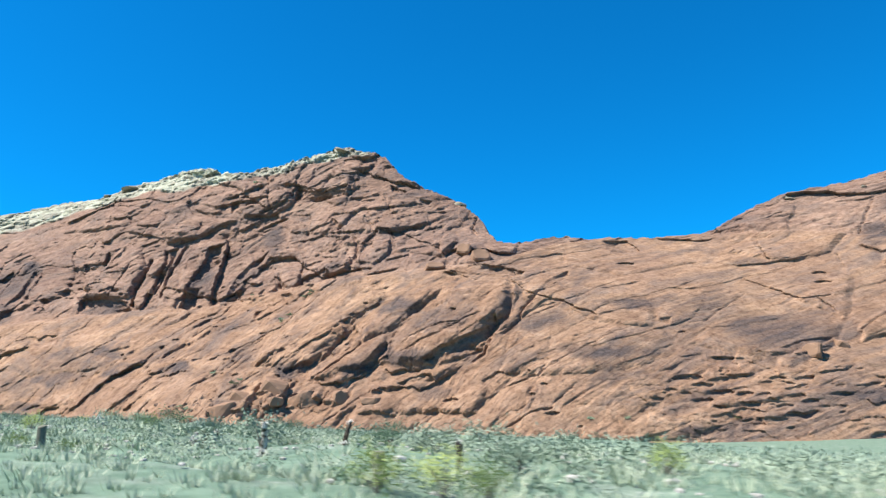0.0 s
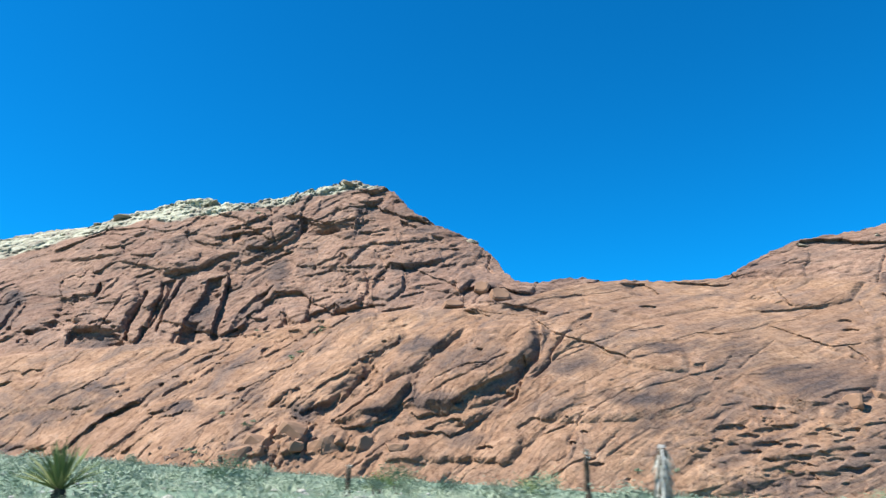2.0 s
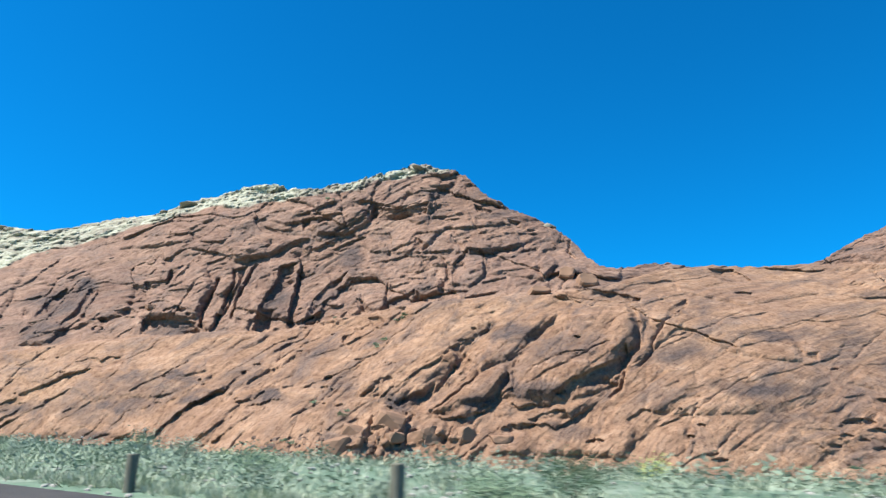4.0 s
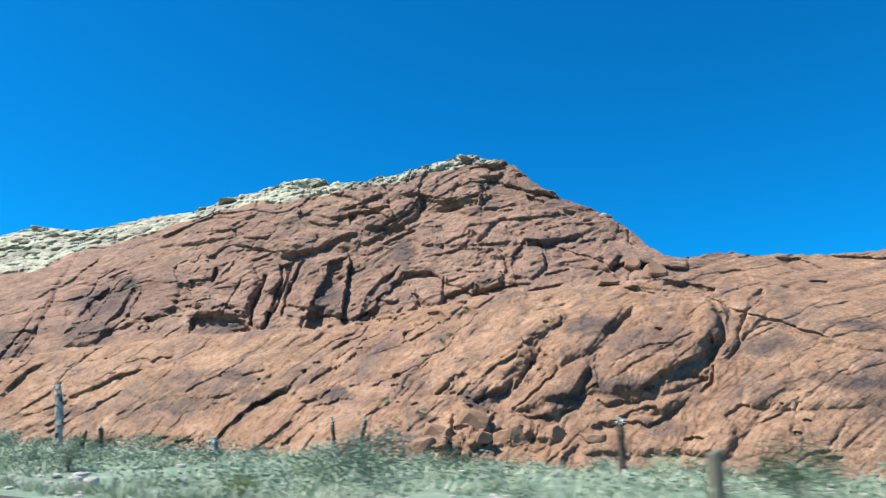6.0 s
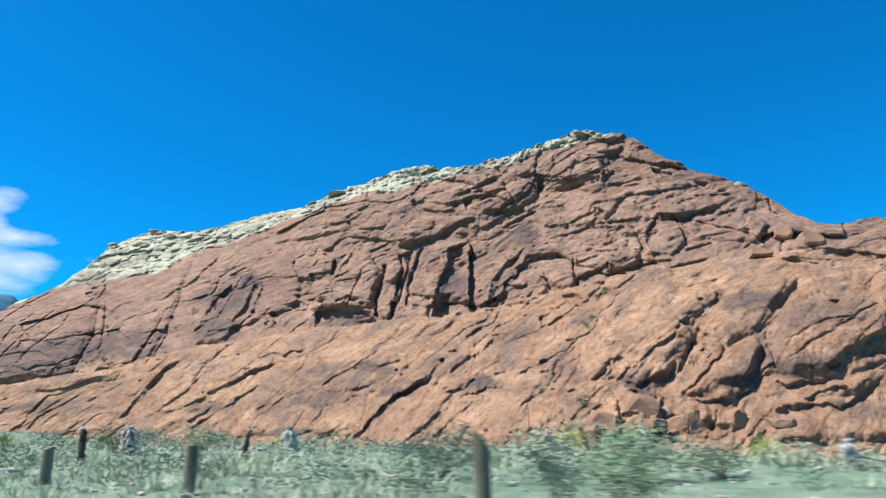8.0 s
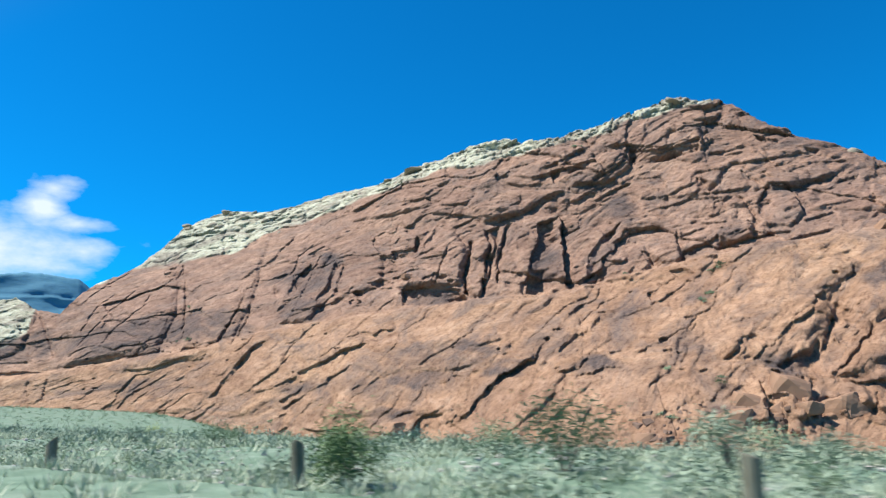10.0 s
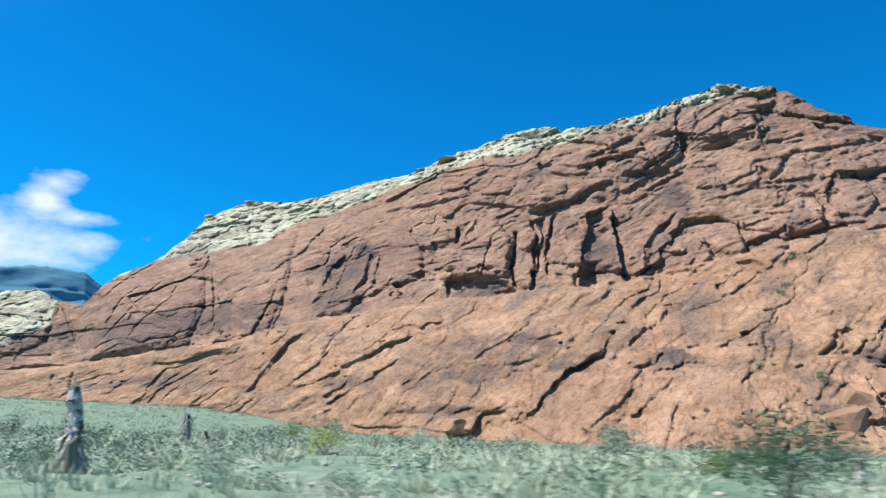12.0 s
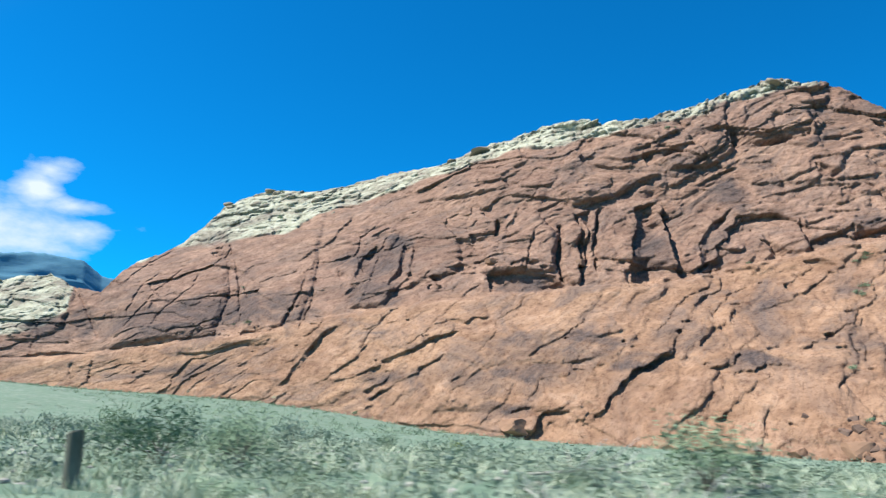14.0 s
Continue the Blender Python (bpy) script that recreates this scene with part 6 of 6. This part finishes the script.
strew("far_scrub", [shrub_puff(i, 44, 1.3, 0.6, 0.13) for i in range(5)], 5200, plain, lambda g, n, q: g.uniform(0.4, 1.2, n),
      "scattered grey-green scrub on the slope below the hill", "scrub", SAGE, 7)


def shoulder(gen, n):
    xs = gen.uniform(-340, 200, n)
    lo = paved(xs) + 0.4
    return xs, way_y(xs) + lo + (8.6 - lo) * gen.random(n) ** 0.7


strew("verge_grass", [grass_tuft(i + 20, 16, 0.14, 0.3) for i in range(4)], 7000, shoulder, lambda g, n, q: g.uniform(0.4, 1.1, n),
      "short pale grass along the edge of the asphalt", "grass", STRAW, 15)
strew("gravel", [pebble(i) for i in range(4)], 11000, verge(7.7, 26, 1.5, -9), lambda g, n, q: g.uniform(0.05, 0.2, n) * (1 + (g.random(n) > 0.96)),
      "pale limestone gravel and cobbles on the verge", "gravel", PALE, 8)

# pale rocks on the verge
pale_shapes = [stone_mesh("pale_rock", PALE, i) for i in range(4)]
rng = random.Random(91)
ROCKS = [(2.0, 8.7, 0.3), (-1.2, 8.0, 0.28), (21.0, 9.0, 0.35), (23.7, 8.8, 0.4), (24.4, 8.7, 0.38), (18.3, 9.4, 0.3), (9.9, 8.9, 0.45), (11.3, 9.8, 0.35), (-163.3, 8.3, 0.3), (-171.8, 11.8, 0.25), (-95.0, 9.0, 0.5)]
ROCKS += [(rng.uniform(-12, 48), 7.6 + 2.2 * rng.random(), rng.uniform(0.12, 0.38)) for _ in range(60)]
ROCKS += [(rng.uniform(-230, 170), 8.6 + 12 * rng.random(), rng.uniform(0.12, 0.4)) for _ in range(50)]
for i, (x, q, s) in enumerate(ROCKS):
    ob = new("pale_rock", pale_shapes[i % 4])
    ob.matrix_basis = turned(spot(x, q) + Vector((0, 0, s * 0.12)), i * 1.9, s)
    tagged(ob, "pale limestone rock lying on the gravel verge", "rock", "pale rocks on the verge")


# fallen grey branches
def fallen_branch(seed):
    g = random.Random(seed)
    root = tagged(new("fallen_branch"), "bleached fallen branch lying in the scrub", "branch", "fallen branches")
    bm = bmesh.new()
    tube(bm, [Vector((-0.9, 0, 0.05)), Vector((-0.3, 0.1, 0.12)), Vector((0.3, 0.02, 0.2)), Vector((0.9, 0.15, 0.35))], [0.03, 0.026, 0.02, 0.008], 6, 0.2, g)
    part("stem", bm, PALE, root)
    for _ in range(5):
        bm = bmesh.new()
        x = g.uniform(-0.6, 0.7)
        a = Vector((x, 0.05, 0.13 + 0.1 * (x + 0.6)))
        d = Vector((g.uniform(-0.2, 0.6), g.uniform(-0.5, 0.5), g.uniform(0.1, 0.5)))
        tube(bm, [a, a + d * 0.5 + Vector((0, 0, 0.03)), a + d], [0.013, 0.009, 0.004], 5)
        part("twig", bm, PALE, root)
    return root


fb = fallen_branch(3)
for x, q, a, s in ((-158.7, 11.5, 0.4, 1.0), (-157.2, 10.9, 1.2, 0.8), (-160.0, 10.8, 2.5, 0.7), (-160.9, 13.8, 0.3, 1.1), (-143.5, 13.0, 0.9, 0.7)):
    place(fb, spot(x, q), a, s)

# ---- loose blocks on the hill ----
block_shapes = [stone_mesh("sandstone_boulder", ROCK, 20 + i, 0.85, 3, (("upper", 0.3), ("tone", 0.6), ("varnish", 0.2), ("bare", 1.0)), 0.33) for i in range(4)]
cap_shapes = [stone_mesh("caprock_boulder", ROCK, 40 + i, 0.8, 3, (("upper", 1.0), ("cream", 0.55), ("varnish", 0.45))) for i in range(3)]
talus_shapes = [stone_mesh("talus_block", DARKROCK, 30 + i, 0.8, 2, (), 0.28) for i in range(3)]


def hill_spot(a, z):
    """The finished face of the hill at a bearing and a height."""
    c = int(np.clip(np.searchsorted(bearing[0], a), 0, COLS - 1))
    r = int(np.argmin(np.abs(height[:, c] - z)))
    return Vector((-dist[r, c] * math.sin(math.radians(a)), dist[r, c] * math.cos(math.radians(a)), z))


BOULDERS = [(25.12, 282.7, 20.2, 10.8),
             (32.49, 257.8, 20.4, 9.5),
             (13.25, 203.9, 22.0, 14.7),
             (-10.99, 224.6, 19.3, 10.4),
             (-15.59, 230.2, 10.7, 6.1),
             (9.40, 125.0, 26.9, 18.6),
             (22.99, 6.7, 26.8, 26.8),
             (27.16, -8.4, 23.7, 23.7),
             (19.91, -2.1, 24.9, 14.3),
             (16.73, -0.8, 15.8, 12.7),
             (25.96, -0.5, 20.4, 18.6),
             (24.08, -4.7, 12.2, 12.2),
             (40.94, 101.0, 10.1, 7.1),
             (61.39, 233.4, 22.9, 10.6),
             (59.33, 230.0, 25.3, 13.5),
             (58.32, 253.0, 29.4, 13.8),
             (56.22, 226.3, 22.3, 14.3),
             (13.12, 111.4, 26.8, 10.7),
             (58.83, 260.1, 27.0, 12.7),
             (61.60, 239.7, 22.4, 9.6),
             (59.86, 235.9, 26.3, 17.0),
             (56.67, 232.0, 17.4, 14.5)]
BOULDERS += [(55.35, 197.4, 9.2, 10.6),
              (45.20, 258.8, 34.0, 10.1),
              (47.15, 252.3, 19.2, 6.4),
              (48.55, -17.5, 24.1, 12.4),
              (56.43, -24.3, 16.1, 10.5),
              (45.12, -21.5, 7.0, 3.8),
              (46.50, 107.1, 16.3, 7.6),
              (10.89, 134.3, 19.4, 14.5),
              (22.31, -3.4, 15.1, 9.0),
              (24.44, -8.1, 11.2, 7.5),
              (13.45, -4.2, 22.4, 9.0),
              (-16.27, 32.7, 20.1, 15.1),
              (-17.34, 37.8, 15.6, 15.6),
              (33.38, -17.2, 16.3, 10.9),
              (35.89, -21.6, 10.9, 6.0)]
TUFTS = [(-5.85, -17.5, .9), (-8.23, -17.4, .9), (1.42, -22.0, .8), (-14.20, -17.9, .8), (25.02, 83.1, .8), (32.47, 236.1, .6), (26.08, 57.3, .6), (26.95, 8.5, .8), (32.91, 236.5, .7), (24.50, 84.7, 1), (26.21, 59.3, 1), (30.24, 13.6, .9), (30.76, 89.4, .7), (41.63, -19.1, .8), (56.64, -18.3, 1.1), (57.56, -22.7, .9), (58.68, 201.4, .8), (59.58, 253.9, .7), (61.29, 199.5, .6), (32.88, 237.6, .6), (-21.85, 38.0, 1), (-20.95, 43.2, 1), (62.45, 55.8, .7), (26.14, 57.9, .8)]
TUFTS += [(31.06, -10.7, 1.0), (31.9, -9.0, .8), (30.2, -16, 1.1), (24.2, 86.9, 1.3), (25.6, 63.0, 1.3), (61.8, 55.7, 1.4), (61.6, 96.0, 1.0), (59.35, 228.8, 1.5), (58.7, 196.9, 1.3), (61.4, 230.7, 1.1), (58.2, 249.4, 1.6), (56.4, 216.0, 1.1), (33.0, 236.0, 1.2), (27.35, 5.6, 1.2)]
for i, (a, z, w, t) in enumerate(BOULDERS):
    p = hill_spot(a, z) + Vector((0, 0, -0.22 * t))
    high = z > 150
    if high:
        w, t = w * 0.8, t * 0.75
    ob = new("caprock_boulder" if high else "sandstone_boulder", cap_shapes[i % 3] if high else block_shapes[i % 4])
    ob.matrix_basis = Matrix.LocRotScale(p, Euler((0.2 * math.sin(i), 0.2 * math.cos(i * 2), math.radians(a) + 0.4 * math.sin(i * 3))), Vector((w, w * 0.9, t / 0.8)))
    tagged(ob, "dark-stained boulder perched on the ridge" if high else "weathered red sandstone boulder resting on the slope", "boulder", "boulders on the hill")
rng = random.Random(5)
heaps = [(32.8, -11, 0.7, 4, 10, 9), (30.4, -14, 1.1, 4, 30, 5), (23.4, -13, 1.2, 4, 16, 7), (27.4, -16, 1.3, 3, 26, 4), (29.0, -10, 1.0, 4, 14, 5), (63.5, 52, 1.6, 6, 22, 6), (33.4, -24, 1.6, 3, 8, 5)]
for ha, hz, wide, tall, count, most in heaps:
    for i in range(count):
        w = most * rng.uniform(0.35, 1.0)
        a, z = rng.gauss(ha, wide), rng.gauss(hz, tall)
        ob = new("talus_block", talus_shapes[i % 3])
        ob.matrix_basis = Matrix.LocRotScale(hill_spot(a, z) + Vector((0, 0, -0.15 * w)), Euler((rng.uniform(-0.5, 0.5), rng.uniform(-0.5, 0.5), rng.random() * 6)), Vector((w * rng.uniform(0.9, 1.4), w, w * rng.uniform(0.7, 1.1))))
        tagged(ob, "angular dark varnished block in a talus pile", "boulder", "talus blocks")

# green tufts rooted in the rock
puffs = [bush("hill_shrub", "small green shrub rooted in a rock crevice", 5.5, 2.8, 420, 0.5, MOSS, 61 + i, "shrubs on the rock", 7) for i in range(2)]
for i, (a, z, s) in enumerate(TUFTS):
    place(puffs[i % 2], hill_spot(a, z), i * 1.3, s)
